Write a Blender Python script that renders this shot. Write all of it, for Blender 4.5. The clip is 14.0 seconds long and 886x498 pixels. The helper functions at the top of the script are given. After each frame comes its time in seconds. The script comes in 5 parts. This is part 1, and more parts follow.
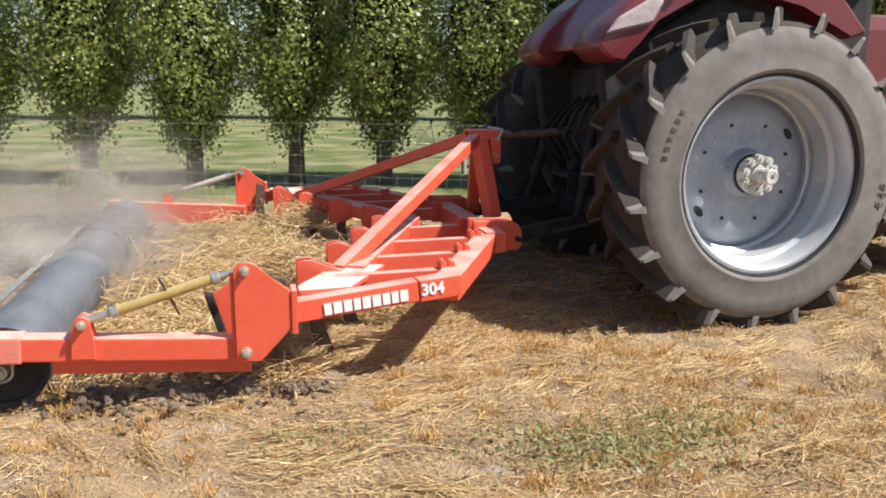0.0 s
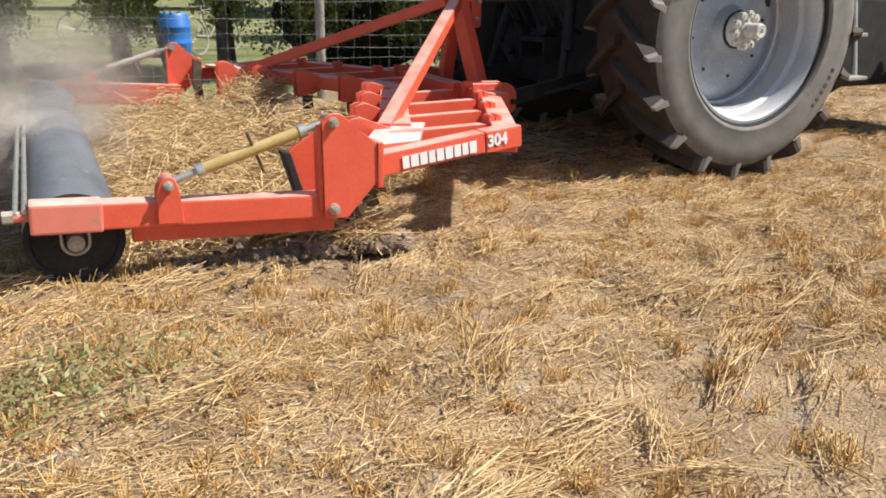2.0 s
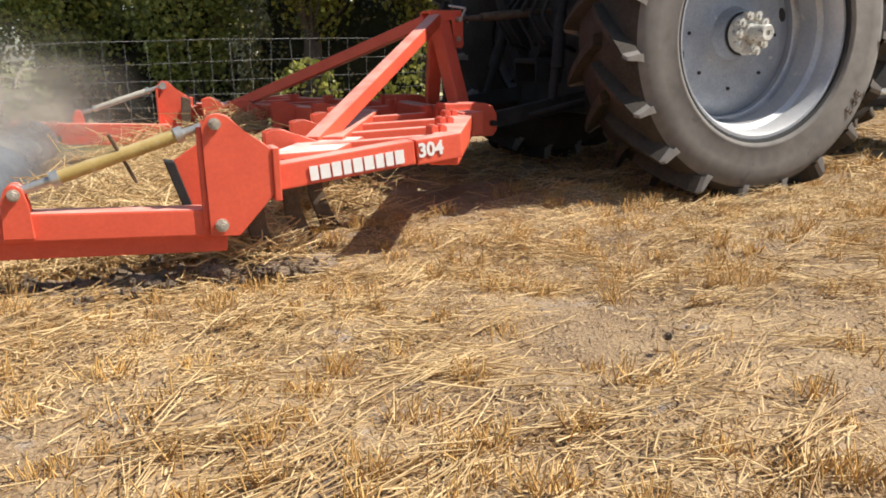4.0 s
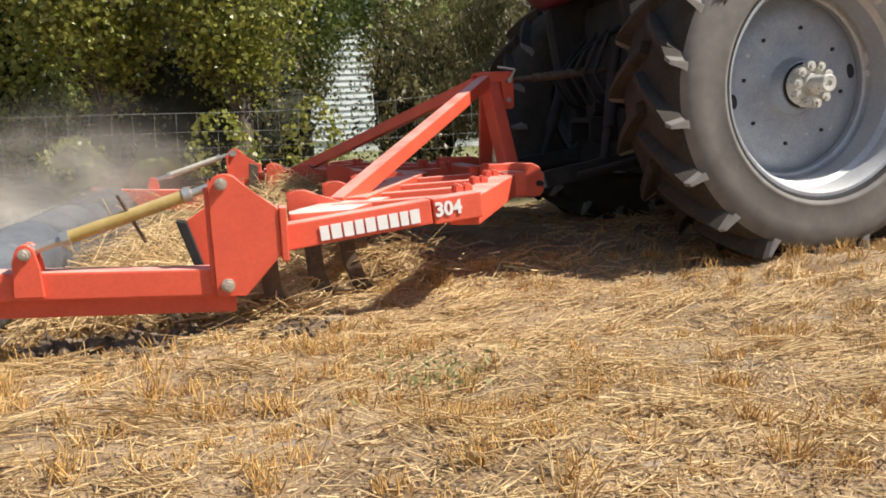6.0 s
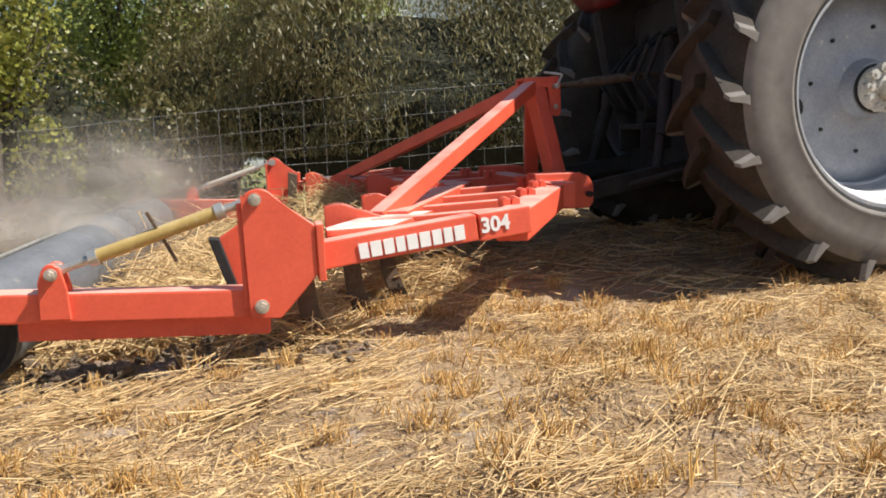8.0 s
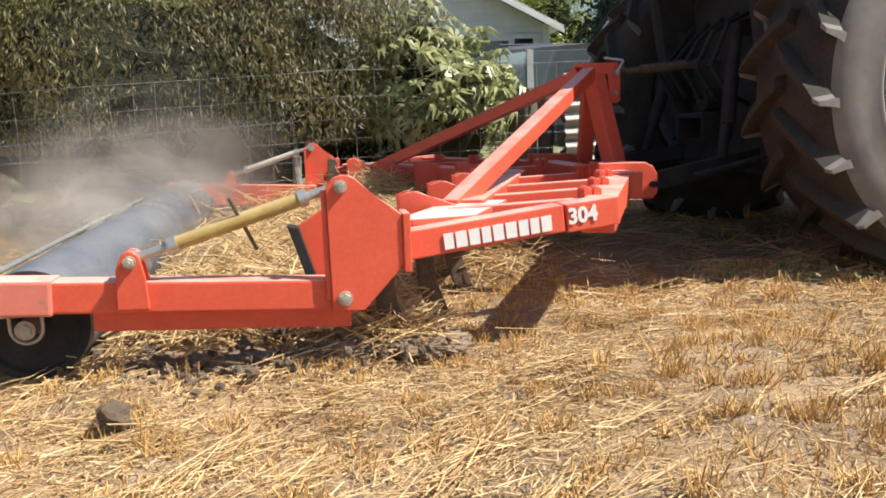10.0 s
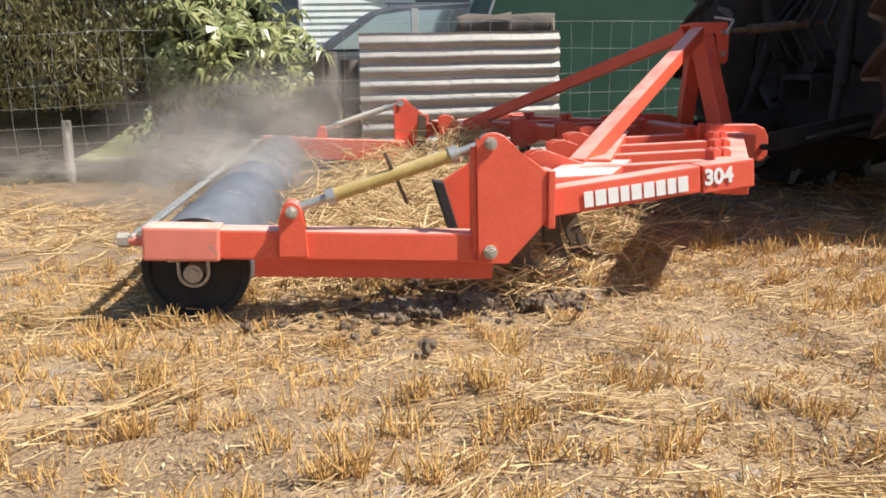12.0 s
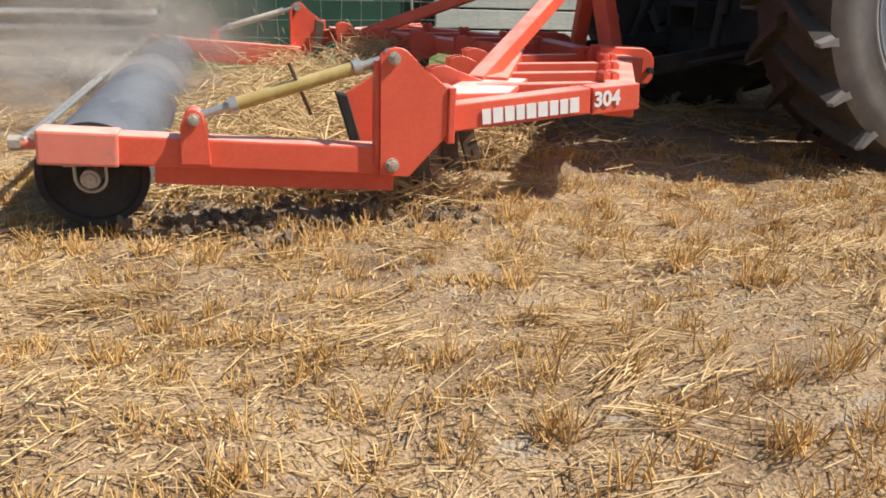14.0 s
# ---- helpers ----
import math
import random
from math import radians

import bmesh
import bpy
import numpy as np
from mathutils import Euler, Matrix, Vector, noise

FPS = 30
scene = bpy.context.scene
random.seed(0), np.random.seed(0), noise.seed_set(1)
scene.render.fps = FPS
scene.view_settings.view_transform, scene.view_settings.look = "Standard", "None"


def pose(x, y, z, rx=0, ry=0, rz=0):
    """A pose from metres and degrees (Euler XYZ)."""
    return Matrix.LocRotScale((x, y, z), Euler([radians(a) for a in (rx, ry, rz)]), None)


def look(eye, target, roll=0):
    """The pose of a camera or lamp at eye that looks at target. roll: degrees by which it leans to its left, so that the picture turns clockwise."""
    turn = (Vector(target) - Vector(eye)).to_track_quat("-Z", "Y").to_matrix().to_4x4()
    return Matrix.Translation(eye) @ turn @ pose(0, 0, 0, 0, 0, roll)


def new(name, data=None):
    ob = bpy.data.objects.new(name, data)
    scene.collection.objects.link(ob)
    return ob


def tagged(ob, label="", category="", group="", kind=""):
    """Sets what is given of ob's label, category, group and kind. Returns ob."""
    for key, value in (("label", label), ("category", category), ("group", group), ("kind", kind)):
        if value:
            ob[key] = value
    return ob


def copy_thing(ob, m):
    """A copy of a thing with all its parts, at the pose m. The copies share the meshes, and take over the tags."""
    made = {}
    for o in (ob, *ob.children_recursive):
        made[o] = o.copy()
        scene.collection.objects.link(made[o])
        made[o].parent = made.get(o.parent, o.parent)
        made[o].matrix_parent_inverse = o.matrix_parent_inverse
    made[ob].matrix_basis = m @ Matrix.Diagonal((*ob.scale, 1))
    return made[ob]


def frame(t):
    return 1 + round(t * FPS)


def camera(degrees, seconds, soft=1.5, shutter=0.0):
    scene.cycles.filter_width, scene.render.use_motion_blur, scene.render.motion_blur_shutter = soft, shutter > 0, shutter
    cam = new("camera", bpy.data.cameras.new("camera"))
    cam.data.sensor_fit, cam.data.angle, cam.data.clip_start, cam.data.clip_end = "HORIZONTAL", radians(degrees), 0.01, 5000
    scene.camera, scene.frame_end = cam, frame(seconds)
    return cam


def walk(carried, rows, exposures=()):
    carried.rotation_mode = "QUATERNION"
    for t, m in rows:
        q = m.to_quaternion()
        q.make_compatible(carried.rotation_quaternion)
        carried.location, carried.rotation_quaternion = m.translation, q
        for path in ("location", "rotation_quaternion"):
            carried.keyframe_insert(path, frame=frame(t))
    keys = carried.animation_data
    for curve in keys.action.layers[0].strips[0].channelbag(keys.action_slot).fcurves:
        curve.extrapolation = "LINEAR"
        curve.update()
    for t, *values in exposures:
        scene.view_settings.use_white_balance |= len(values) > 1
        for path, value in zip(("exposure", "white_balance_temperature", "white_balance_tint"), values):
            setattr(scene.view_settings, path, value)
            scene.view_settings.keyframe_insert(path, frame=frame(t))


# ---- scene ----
# ---- camera ----
cam = camera(59.4, 14.0, soft=1.85)


# the machine's way over the field: seconds, x, y and heading in degrees
MACHINE_ROWS = [
    (0, 0.000, -0.552, 10.33),
    (0.5, 0.554, -0.457, 9.39),
    (1, 1.144, -0.368, 7.88),
    (1.5, 1.703, -0.293, 7.27),
    (2, 2.301, -0.225, 5.98),
    (2.5, 2.867, -0.165, 5.72),
    (3, 3.458, -0.110, 5.04),
    (3.5, 4.035, -0.061, 4.61),
    (4, 4.606, -0.017, 4.25),
    (4.5, 5.173, 0.024, 3.95),
    (5, 5.734, 0.061, 3.69),
    (5.5, 6.289, 0.096, 3.46),
    (6, 6.839, 0.128, 3.24),
    (6.5, 7.383, 0.158, 3.02),
    (7, 7.921, 0.185, 2.79),
    (7.5, 8.464, 0.211, 2.55),
    (8, 9.011, 0.234, 2.28),
    (8.5, 9.562, 0.254, 1.97),
    (9, 10.118, 0.271, 1.59),
    (9.5, 10.678, 0.285, 1.13),
    (10, 11.242, 0.295, 0.57),
    (10.5, 11.786, 0.294, 0.30),
    (11, 12.314, 0.293, -0.02),
    (11.5, 12.846, 0.291, -0.24),
    (12, 13.375, 0.286, -0.85),
    (12.5, 13.894, 0.277, -1.28),
    (13, 14.402, 0.266, -1.56),
    (13.5, 14.933, 0.252, -1.88),
    (14, 15.440, 0.236, -2.48),
]


def machine(t):
    """The machine's pose at t seconds."""
    for p, q in zip(MACHINE_ROWS, MACHINE_ROWS[1:]):
        if t <= q[0] + 1e-6:
            f = (t - p[0]) / (q[0] - p[0])
            break
    x, y, h = (p[k] + (q[k] - p[k]) * f for k in (1, 2, 3))
    return pose(x, y, 0, 0, 0, h)


def travel(t):
    """How far the machine has driven after t seconds."""
    return machine(t).translation.x


# seconds, eye, target and roll, seen from the moving machine
CAMERA_ROWS = [
    (0, (0.016, -2.789, 1.134), (0.505, -0.893, 0.728), 0.7),
    (0.5, (-0.419, -2.693, 1.127), (0.178, -0.838, 0.678), -0.7),
    (1, (-0.742, -2.661, 1.068), (0.025, -0.872, 0.607), -0.9),
    (1.5, (-0.927, -2.629, 0.987), (-0.126, -0.855, 0.528), -1.5),
    (2, (-0.869, -2.519, 0.940), (0.002, -0.839, 0.293), 1.0),
    (2.5, (-0.756, -2.485, 0.862), (0.093, -0.772, 0.274), 0.2),
    (3, (-0.589, -2.453, 0.803), (0.125, -0.663, 0.268), -1.2),
    (3.5, (-0.347, -2.459, 0.712), (0.366, -0.664, 0.194), -1.1),
    (4, (-0.221, -2.398, 0.683), (0.488, -0.594, 0.189), -1.1),
    (4.5, (-0.186, -2.397, 0.678), (0.496, -0.581, 0.204), -1.2),
    (5, (-0.104, -2.396, 0.666), (0.514, -0.549, 0.240), -1.6),
    (5.5, (-0.005, -2.394, 0.652), (0.535, -0.511, 0.283), -2.0),
    (6, (0.077, -2.393, 0.640), (0.553, -0.479, 0.319), -2.4),
    (6.5, (0.112, -2.392, 0.635), (0.561, -0.466, 0.334), -2.5),
    (7, (0.147, -2.340, 0.654), (0.531, -0.399, 0.359), -2.8),
    (7.5, (0.133, -2.308, 0.655), (0.515, -0.367, 0.357), -2.8),
    (8, (0.098, -2.230, 0.656), (0.476, -0.290, 0.352), -2.8),
    (8.5, (0.058, -2.138, 0.657), (0.429, -0.197, 0.346), -2.9),
    (9, (0.023, -2.060, 0.658), (0.390, -0.120, 0.341), -2.9),
    (9.5, (0.009, -2.028, 0.659), (0.374, -0.088, 0.339), -2.9),
    (10, (-0.109, -2.086, 0.660), (0.249, -0.147, 0.325), -2.1),
    (10.5, (-0.205, -2.079, 0.691), (0.147, -0.142, 0.338), -2.0),
    (11, (-0.251, -2.124, 0.703), (0.089, -0.186, 0.345), -1.9),
    (11.5, (-0.337, -2.105, 0.709), (-0.082, -0.172, 0.261), -2.4),
    (12, (-0.392, -2.118, 0.677), (-0.156, -0.182, 0.238), -1.3),
    (12.5, (-0.407, -2.146, 0.710), (-0.077, -0.289, 0.044), 1.7),
    (13, (-0.422, -2.159, 0.718), (0.027, -0.324, 0.063), 1.9),
    (13.5, (-0.461, -2.202, 0.698), (-0.016, -0.366, 0.043), 2.0),
    (14, (-0.436, -2.201, 0.705), (0.063, -0.380, 0.047), 2.1),
]
walk(cam, [(t, machine(t) @ look(e, g, r)) for t, e, g, r in CAMERA_ROWS], exposures=[(0, 0.53, 6250, 10), (1.5, 0.53, 6250, 10), (2.5, 0.45, 6500, 10), (7, 0.50, 6550, 10), (10, 0.63, 6450, 10), (11, 0.70, 6350, 10), (11.7, 0.64, 6300, 10), (13, 0.44, 6450, 10), (14, 0.42, 6500, 10)])

# ---- light ----
SUN_WAY = Vector((-0.76, 0.28, -1.0)).normalized()
world = bpy.data.worlds.new("sky")
scene.world = world
world.use_nodes = True
wn = world.node_tree.nodes
sky = wn.new("ShaderNodeTexSky")
sky.sky_type = "NISHITA"
sky.sun_disc = False
sky.sun_elevation = math.asin(-SUN_WAY.z)
sky.sun_rotation = math.atan2(-SUN_WAY.x, -SUN_WAY.y)
wn["Background"].inputs["Strength"].default_value = 0.085
world.node_tree.links.new(sky.outputs[0], wn["Background"].inputs["Color"])
sun = new("sun", bpy.data.lights.new("sun", "SUN"))
sun.data.energy = 5.0
sun.data.angle = radians(0.53)
sun.data.color = (1.0, 0.957, 0.875)
sun.matrix_world = look((0, 0, 30), Vector((0, 0, 30)) + SUN_WAY)


# ---- materials ----
def surface(name, a, b, rough=0.8, metal=0.0, scale=6.0, fine=60.0, bump=0.2, spots=None, spot_at=0.62, island=0.0,
            per_object=0.0, dust=None, stretch=(1, 1, 1), clear=0.0, depth=0.01, flat=0.35):
    """Two colours mixed by coarse and fine noise, with optional spots, dust and lit-top paleness on upward faces, and
    relief.
    """
    m = bpy.data.materials.new(name)
    m.use_nodes = True
    nt = m.node_tree
    p = nt.nodes["Principled BSDF"]
    link = nt.links.new
    co = nt.nodes.new("ShaderNodeTexCoord")
    mp = nt.nodes.new("ShaderNodeMapping")
    mp.inputs["Scale"].default_value = stretch
    link(co.outputs["Object"], mp.inputs[0])
    n1 = nt.nodes.new("ShaderNodeTexNoise")
    n1.inputs["Scale"].default_value = scale
    n1.inputs["Detail"].default_value = 5
    n2 = nt.nodes.new("ShaderNodeTexNoise")
    n2.inputs["Scale"].default_value = fine
    n2.inputs["Detail"].default_value = 4
    link(mp.outputs[0], n1.inputs[0])
    link(mp.outputs[0], n2.inputs[0])
    mean = nt.nodes.new("ShaderNodeMath")
    mean.operation = "MULTIPLY_ADD"
    mean.inputs[1].default_value = 0.45
    link(n2.outputs[0], mean.inputs[0])
    half = nt.nodes.new("ShaderNodeMath")
    half.operation = "MULTIPLY"
    half.inputs[1].default_value = 0.55
    link(n1.outputs[0], half.inputs[0])
    link(half.outputs[0], mean.inputs[2])
    ramp = nt.nodes.new("ShaderNodeMapRange")
    ramp.inputs[1].default_value, ramp.inputs[2].default_value = 0.36, 0.64
    link(mean.outputs[0], ramp.inputs[0])
    value = ramp.outputs[0]
    if island or per_object:
        src = nt.nodes.new("ShaderNodeNewGeometry").outputs["Random Per Island"] if island else nt.nodes.new("ShaderNodeObjectInfo").outputs["Random"]
        k = island or per_object
        mx = nt.nodes.new("ShaderNodeMix")
        mx.inputs[0].default_value = k
        link(value, mx.inputs[2])
        link(src, mx.inputs[3])
        value = mx.outputs[0]
    col = nt.nodes.new("ShaderNodeMix")
    col.data_type = "RGBA"
    col.inputs[6].default_value, col.inputs[7].default_value = (*a, 1), (*b, 1)
    link(value, col.inputs[0])
    out = col.outputs[2]
    if spots:
        n3 = nt.nodes.new("ShaderNodeTexNoise")
        n3.inputs["Scale"].default_value = scale * 2.3
        n3.inputs["Detail"].default_value = 6
        link(mp.outputs[0], n3.inputs[0])
        r3 = nt.nodes.new("ShaderNodeMapRange")
        r3.inputs[1].default_value, r3.inputs[2].default_value = spot_at, spot_at + 0.08
        link(n3.outputs[0], r3.inputs[0])
        c3 = nt.nodes.new("ShaderNodeMix")
        c3.data_type = "RGBA"
        c3.inputs[7].default_value = (*spots, 1)
        link(r3.outputs[0], c3.inputs[0])
        link(out, c3.inputs[6])
        out = c3.outputs[2]
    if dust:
        # paleness follows the world-up normal: dust together with painted-in light on tops
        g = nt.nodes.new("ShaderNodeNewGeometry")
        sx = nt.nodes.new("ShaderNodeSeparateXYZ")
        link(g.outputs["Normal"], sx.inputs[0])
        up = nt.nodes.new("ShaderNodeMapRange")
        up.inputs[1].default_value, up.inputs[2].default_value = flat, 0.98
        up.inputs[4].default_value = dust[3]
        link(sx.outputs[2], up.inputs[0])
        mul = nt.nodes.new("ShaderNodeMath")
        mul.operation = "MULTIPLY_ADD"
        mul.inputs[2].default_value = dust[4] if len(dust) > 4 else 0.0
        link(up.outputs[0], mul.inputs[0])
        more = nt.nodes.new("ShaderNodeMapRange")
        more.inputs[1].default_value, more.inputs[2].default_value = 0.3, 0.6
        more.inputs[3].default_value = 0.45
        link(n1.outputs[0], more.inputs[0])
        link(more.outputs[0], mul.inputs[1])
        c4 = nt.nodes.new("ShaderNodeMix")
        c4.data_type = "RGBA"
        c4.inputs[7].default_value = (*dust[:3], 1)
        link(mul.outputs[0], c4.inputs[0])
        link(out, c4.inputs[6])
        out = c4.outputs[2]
    link(out, p.inputs["Base Color"])
    p.inputs["Roughness"].default_value = rough
    p.inputs["Metallic"].default_value = metal
    p.inputs["Coat Weight"].default_value = clear
    if bump:
        bp = nt.nodes.new("ShaderNodeBump")
        bp.inputs["Strength"].default_value = bump
        bp.inputs["Distance"].default_value = depth
        link(mean.outputs[0], bp.inputs["Height"])
        link(bp.outputs[0], p.inputs["Normal"])
    return m


def foliage(name, a, b, through_light=0.3, rough=0.45):
    m = surface(name, a, b, rough, scale=3.0, fine=30.0, bump=0.0, island=0.75)
    nt = m.node_tree
    p, out = nt.nodes["Principled BSDF"], nt.nodes["Material Output"]
    tr = nt.nodes.new("ShaderNodeBsdfTranslucent")
    src = p.inputs["Base Color"].links[0].from_socket
    nt.links.new(src, tr.inputs[0])
    mx = nt.nodes.new("ShaderNodeMixShader")
    mx.inputs[0].default_value = through_light
    nt.links.new(p.outputs[0], mx.inputs[1])
    nt.links.new(tr.outputs[0], mx.inputs[2])
    nt.links.new(mx.outputs[0], out.inputs[0])
    return m


# pale tops: real dust, plus the pink highlight of lit upward faces in the colour
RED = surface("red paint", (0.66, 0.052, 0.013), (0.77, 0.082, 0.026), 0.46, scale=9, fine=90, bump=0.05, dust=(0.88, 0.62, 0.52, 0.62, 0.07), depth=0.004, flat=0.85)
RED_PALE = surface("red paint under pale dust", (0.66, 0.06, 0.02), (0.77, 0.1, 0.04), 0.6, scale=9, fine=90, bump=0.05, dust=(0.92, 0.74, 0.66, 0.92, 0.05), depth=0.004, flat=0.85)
RED_WORN = surface("worn red paint", (0.62, 0.05, 0.018), (0.70, 0.08, 0.032), 0.5, scale=14, fine=120, bump=0.1, spots=(0.2, 0.12, 0.08), spot_at=0.66, dust=(0.9, 0.7, 0.58, 0.5, 0.22), depth=0.004)
MAROON = surface("maroon paint", (0.13, 0.009, 0.016), (0.18, 0.016, 0.024), 0.34, scale=4, fine=60, bump=0.03, dust=(0.45, 0.3, 0.26, 0.18, 0.04), clear=0.3)
STEEL = surface("bare steel", (0.42, 0.41, 0.38), (0.62, 0.6, 0.55), 0.42, 0.7, scale=20, fine=150, bump=0.1, depth=0.003)
BOLT = surface("zinc bolt", (0.33, 0.29, 0.23), (0.55, 0.5, 0.43), 0.5, 0.4, scale=30, fine=150, bump=0.1, dust=(0.7, 0.6, 0.45, 0.4), depth=0.003)
RUST = surface("rusty steel", (0.09, 0.058, 0.038), (0.19, 0.14, 0.095), 0.75, 0.3, scale=25, fine=150, bump=0.25, depth=0.004)
OCHRE = surface("ochre paint", (0.36, 0.24, 0.06), (0.48, 0.34, 0.11), 0.5, scale=16, fine=110, bump=0.1, spots=(0.5, 0.46, 0.36), spot_at=0.64, dust=(0.68, 0.55, 0.33, 0.4, 0.05), depth=0.003)
PALE_ROD = surface("dusty pale rod paint", (0.42, 0.38, 0.30), (0.62, 0.58, 0.5), 0.6, scale=16, fine=110, bump=0.1, depth=0.003)
ROLLER = surface("roller steel", (0.10, 0.11, 0.13), (0.18, 0.19, 0.21), 0.5, 0.3, scale=7, fine=70, bump=0.12, spots=(0.3, 0.28, 0.25), spot_at=0.66, dust=(0.3, 0.3, 0.31, 0.42, 0.03), stretch=(1, 0.5, 1), depth=0.004)
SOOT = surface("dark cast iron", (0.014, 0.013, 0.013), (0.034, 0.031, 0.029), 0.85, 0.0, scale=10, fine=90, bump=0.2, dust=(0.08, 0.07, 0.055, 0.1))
BLACK = surface("black rubber", (0.011, 0.011, 0.011), (0.026, 0.025, 0.024), 0.8, scale=15, fine=120, bump=0.15)
TYRE = surface("dusty tyre rubber", (0.15, 0.137, 0.122), (0.225, 0.205, 0.185), 0.85, scale=4, fine=18, bump=0.06, spots=(0.13, 0.118, 0.105), spot_at=0.66, depth=0.004)
# dark tread colour; also paints the shade on the wheels' inner sides
TREAD_AND_SHADE = surface("dark tread rubber and painted shade", (0.026, 0.021, 0.016), (0.055, 0.044, 0.034), 0.92, scale=8, fine=70, bump=0.2, dust=(0.12, 0.10, 0.08, 0.2), depth=0.004)
RIM = surface("silver wheel paint", (0.42, 0.44, 0.48), (0.56, 0.57, 0.6), 0.42, 0.25, scale=7, fine=70, bump=0.06, spots=(0.7, 0.68, 0.64), spot_at=0.68, dust=(0.66, 0.62, 0.55, 0.45), depth=0.003)
DISC = surface("grey wheel disc", (0.27, 0.3, 0.35), (0.38, 0.41, 0.45), 0.5, 0.2, scale=9, fine=80, bump=0.08, spots=(0.62, 0.6, 0.55), spot_at=0.66, depth=0.003)
HUB = surface("chipped hub paint", (0.46, 0.45, 0.41), (0.68, 0.66, 0.6), 0.6, 0.1, scale=30, fine=160, bump=0.2, spots=(0.12, 0.1, 0.08), spot_at=0.6, depth=0.003)
WHITE = surface("white lettering", (0.78, 0.76, 0.73), (0.85, 0.83, 0.8), 0.5, scale=30, fine=150, bump=0.03, spots=(0.66, 0.3, 0.25), spot_at=0.72)
LAMP = surface("lamp lens", (0.4, 0.3, 0.3), (0.55, 0.47, 0.45), 0.25, scale=20, fine=90, bump=0.1, clear=0.5)
CAR_GLASS = surface("car window glass", (0.42, 0.48, 0.5), (0.5, 0.55, 0.57), 0.08, 0.75, scale=3, fine=20, bump=0.0)
GLASS = surface("dark tinted window glass", (0.02, 0.025, 0.03), (0.03, 0.035, 0.045), 0.06, scale=3, fine=20, bump=0.0, clear=1.0)
SOIL = surface("dry soil clod", (0.14, 0.098, 0.064), (0.36, 0.265, 0.18), 0.95, scale=22, fine=110, bump=0.9, per_object=0.3)
STRAW = surface("straw", (0.29, 0.15, 0.045), (0.93, 0.69, 0.36), 0.6, scale=4, fine=40, bump=0.0, island=0.8)
CHAFF = surface("chaff", (0.22, 0.13, 0.055), (0.74, 0.55, 0.31), 0.75, scale=6, fine=60, bump=0.0, island=0.85)
STUBBLE = surface("stubble", (0.30, 0.15, 0.04), (0.86, 0.54, 0.19), 0.65, scale=2, fine=30, bump=0.0, island=0.7)
BARK = surface("bark", (0.06, 0.045, 0.035), (0.15, 0.12, 0.095), 0.9, scale=14, fine=70, bump=0.7, stretch=(1, 1, 0.25), depth=0.02)
LEAF = foliage("poplar leaves", (0.10, 0.145, 0.035), (0.52, 0.56, 0.17), 0.42, 0.36)
LEAF_GOLD = foliage("yellowing leaves", (0.12, 0.15, 0.025), (0.46, 0.44, 0.10), 0.35, 0.36)
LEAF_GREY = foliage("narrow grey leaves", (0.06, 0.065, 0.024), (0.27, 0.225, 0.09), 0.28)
LEAF_BIG = foliage("broad lobed leaves", (0.07, 0.115, 0.025), (0.52, 0.50, 0.22), 0.2, 0.36)
WEED = foliage("weed leaves", (0.17, 0.18, 0.06), (0.46, 0.43, 0.19))
# near-black colour that paints the shade inside crowns and bushes
INNER_SHADE = surface("painted inner shade", (0.018, 0.02, 0.01), (0.04, 0.042, 0.022), 0.95, scale=9, fine=50, bump=0.8, depth=0.05)
POST = surface("grey fence post", (0.24, 0.21, 0.17), (0.42, 0.38, 0.33), 0.9, scale=10, fine=90, bump=0.4, stretch=(1, 1, 0.15), depth=0.006)
WIRE = surface("galvanised wire", (0.3, 0.3, 0.29), (0.48, 0.48, 0.46), 0.5, 0.4, scale=10, fine=60, bump=0.0)
IRON = surface("corrugated iron", (0.36, 0.33, 0.29), (0.50, 0.47, 0.42), 0.45, 0.35, scale=5, fine=60, bump=0.08, spots=(0.32, 0.24, 0.17), spot_at=0.66, stretch=(0.3, 1, 2), depth=0.004)
BOARD = surface("white weatherboard paint", (0.62, 0.64, 0.63), (0.76, 0.77, 0.75), 0.6, scale=3, fine=50, bump=0.08)
ROOF = surface("grey roof iron", (0.35, 0.35, 0.34), (0.5, 0.5, 0.48), 0.5, 0.3, scale=3, fine=40, bump=0.1)
CLOTH = surface("green shade cloth", (0.015, 0.05, 0.033), (0.032, 0.085, 0.056), 0.95, scale=2.5, fine=120, bump=0.3)
CLOTH_PALE = surface("faded green cloth", (0.06, 0.12, 0.09), (0.12, 0.19, 0.145), 0.85, scale=2.5, fine=90, bump=0.2)
BLUE = surface("blue plastic", (0.02, 0.13, 0.48), (0.04, 0.2, 0.6), 0.45, scale=4, fine=40, bump=0.05, dust=(0.3, 0.4, 0.55, 0.3))
CAR = surface("dark grey car paint", (0.13, 0.135, 0.145), (0.19, 0.195, 0.2), 0.28, 0.5, scale=3, fine=40, bump=0.0, dust=(0.35, 0.32, 0.28, 0.25), clear=0.6)
PALE = surface("weathered pale plank", (0.42, 0.41, 0.39), (0.58, 0.57, 0.54), 0.85, scale=5, fine=70, bump=0.25, stretch=(0.2, 1, 1))
LOG = surface("split firewood", (0.07, 0.055, 0.045), (0.2, 0.165, 0.135), 0.9, scale=9, fine=60, bump=0.6, per_object=0.5, stretch=(0.3, 1, 1))
CUT = surface("cut log end", (0.2, 0.15, 0.1), (0.33, 0.26, 0.19), 0.85, scale=12, fine=70, bump=0.3)


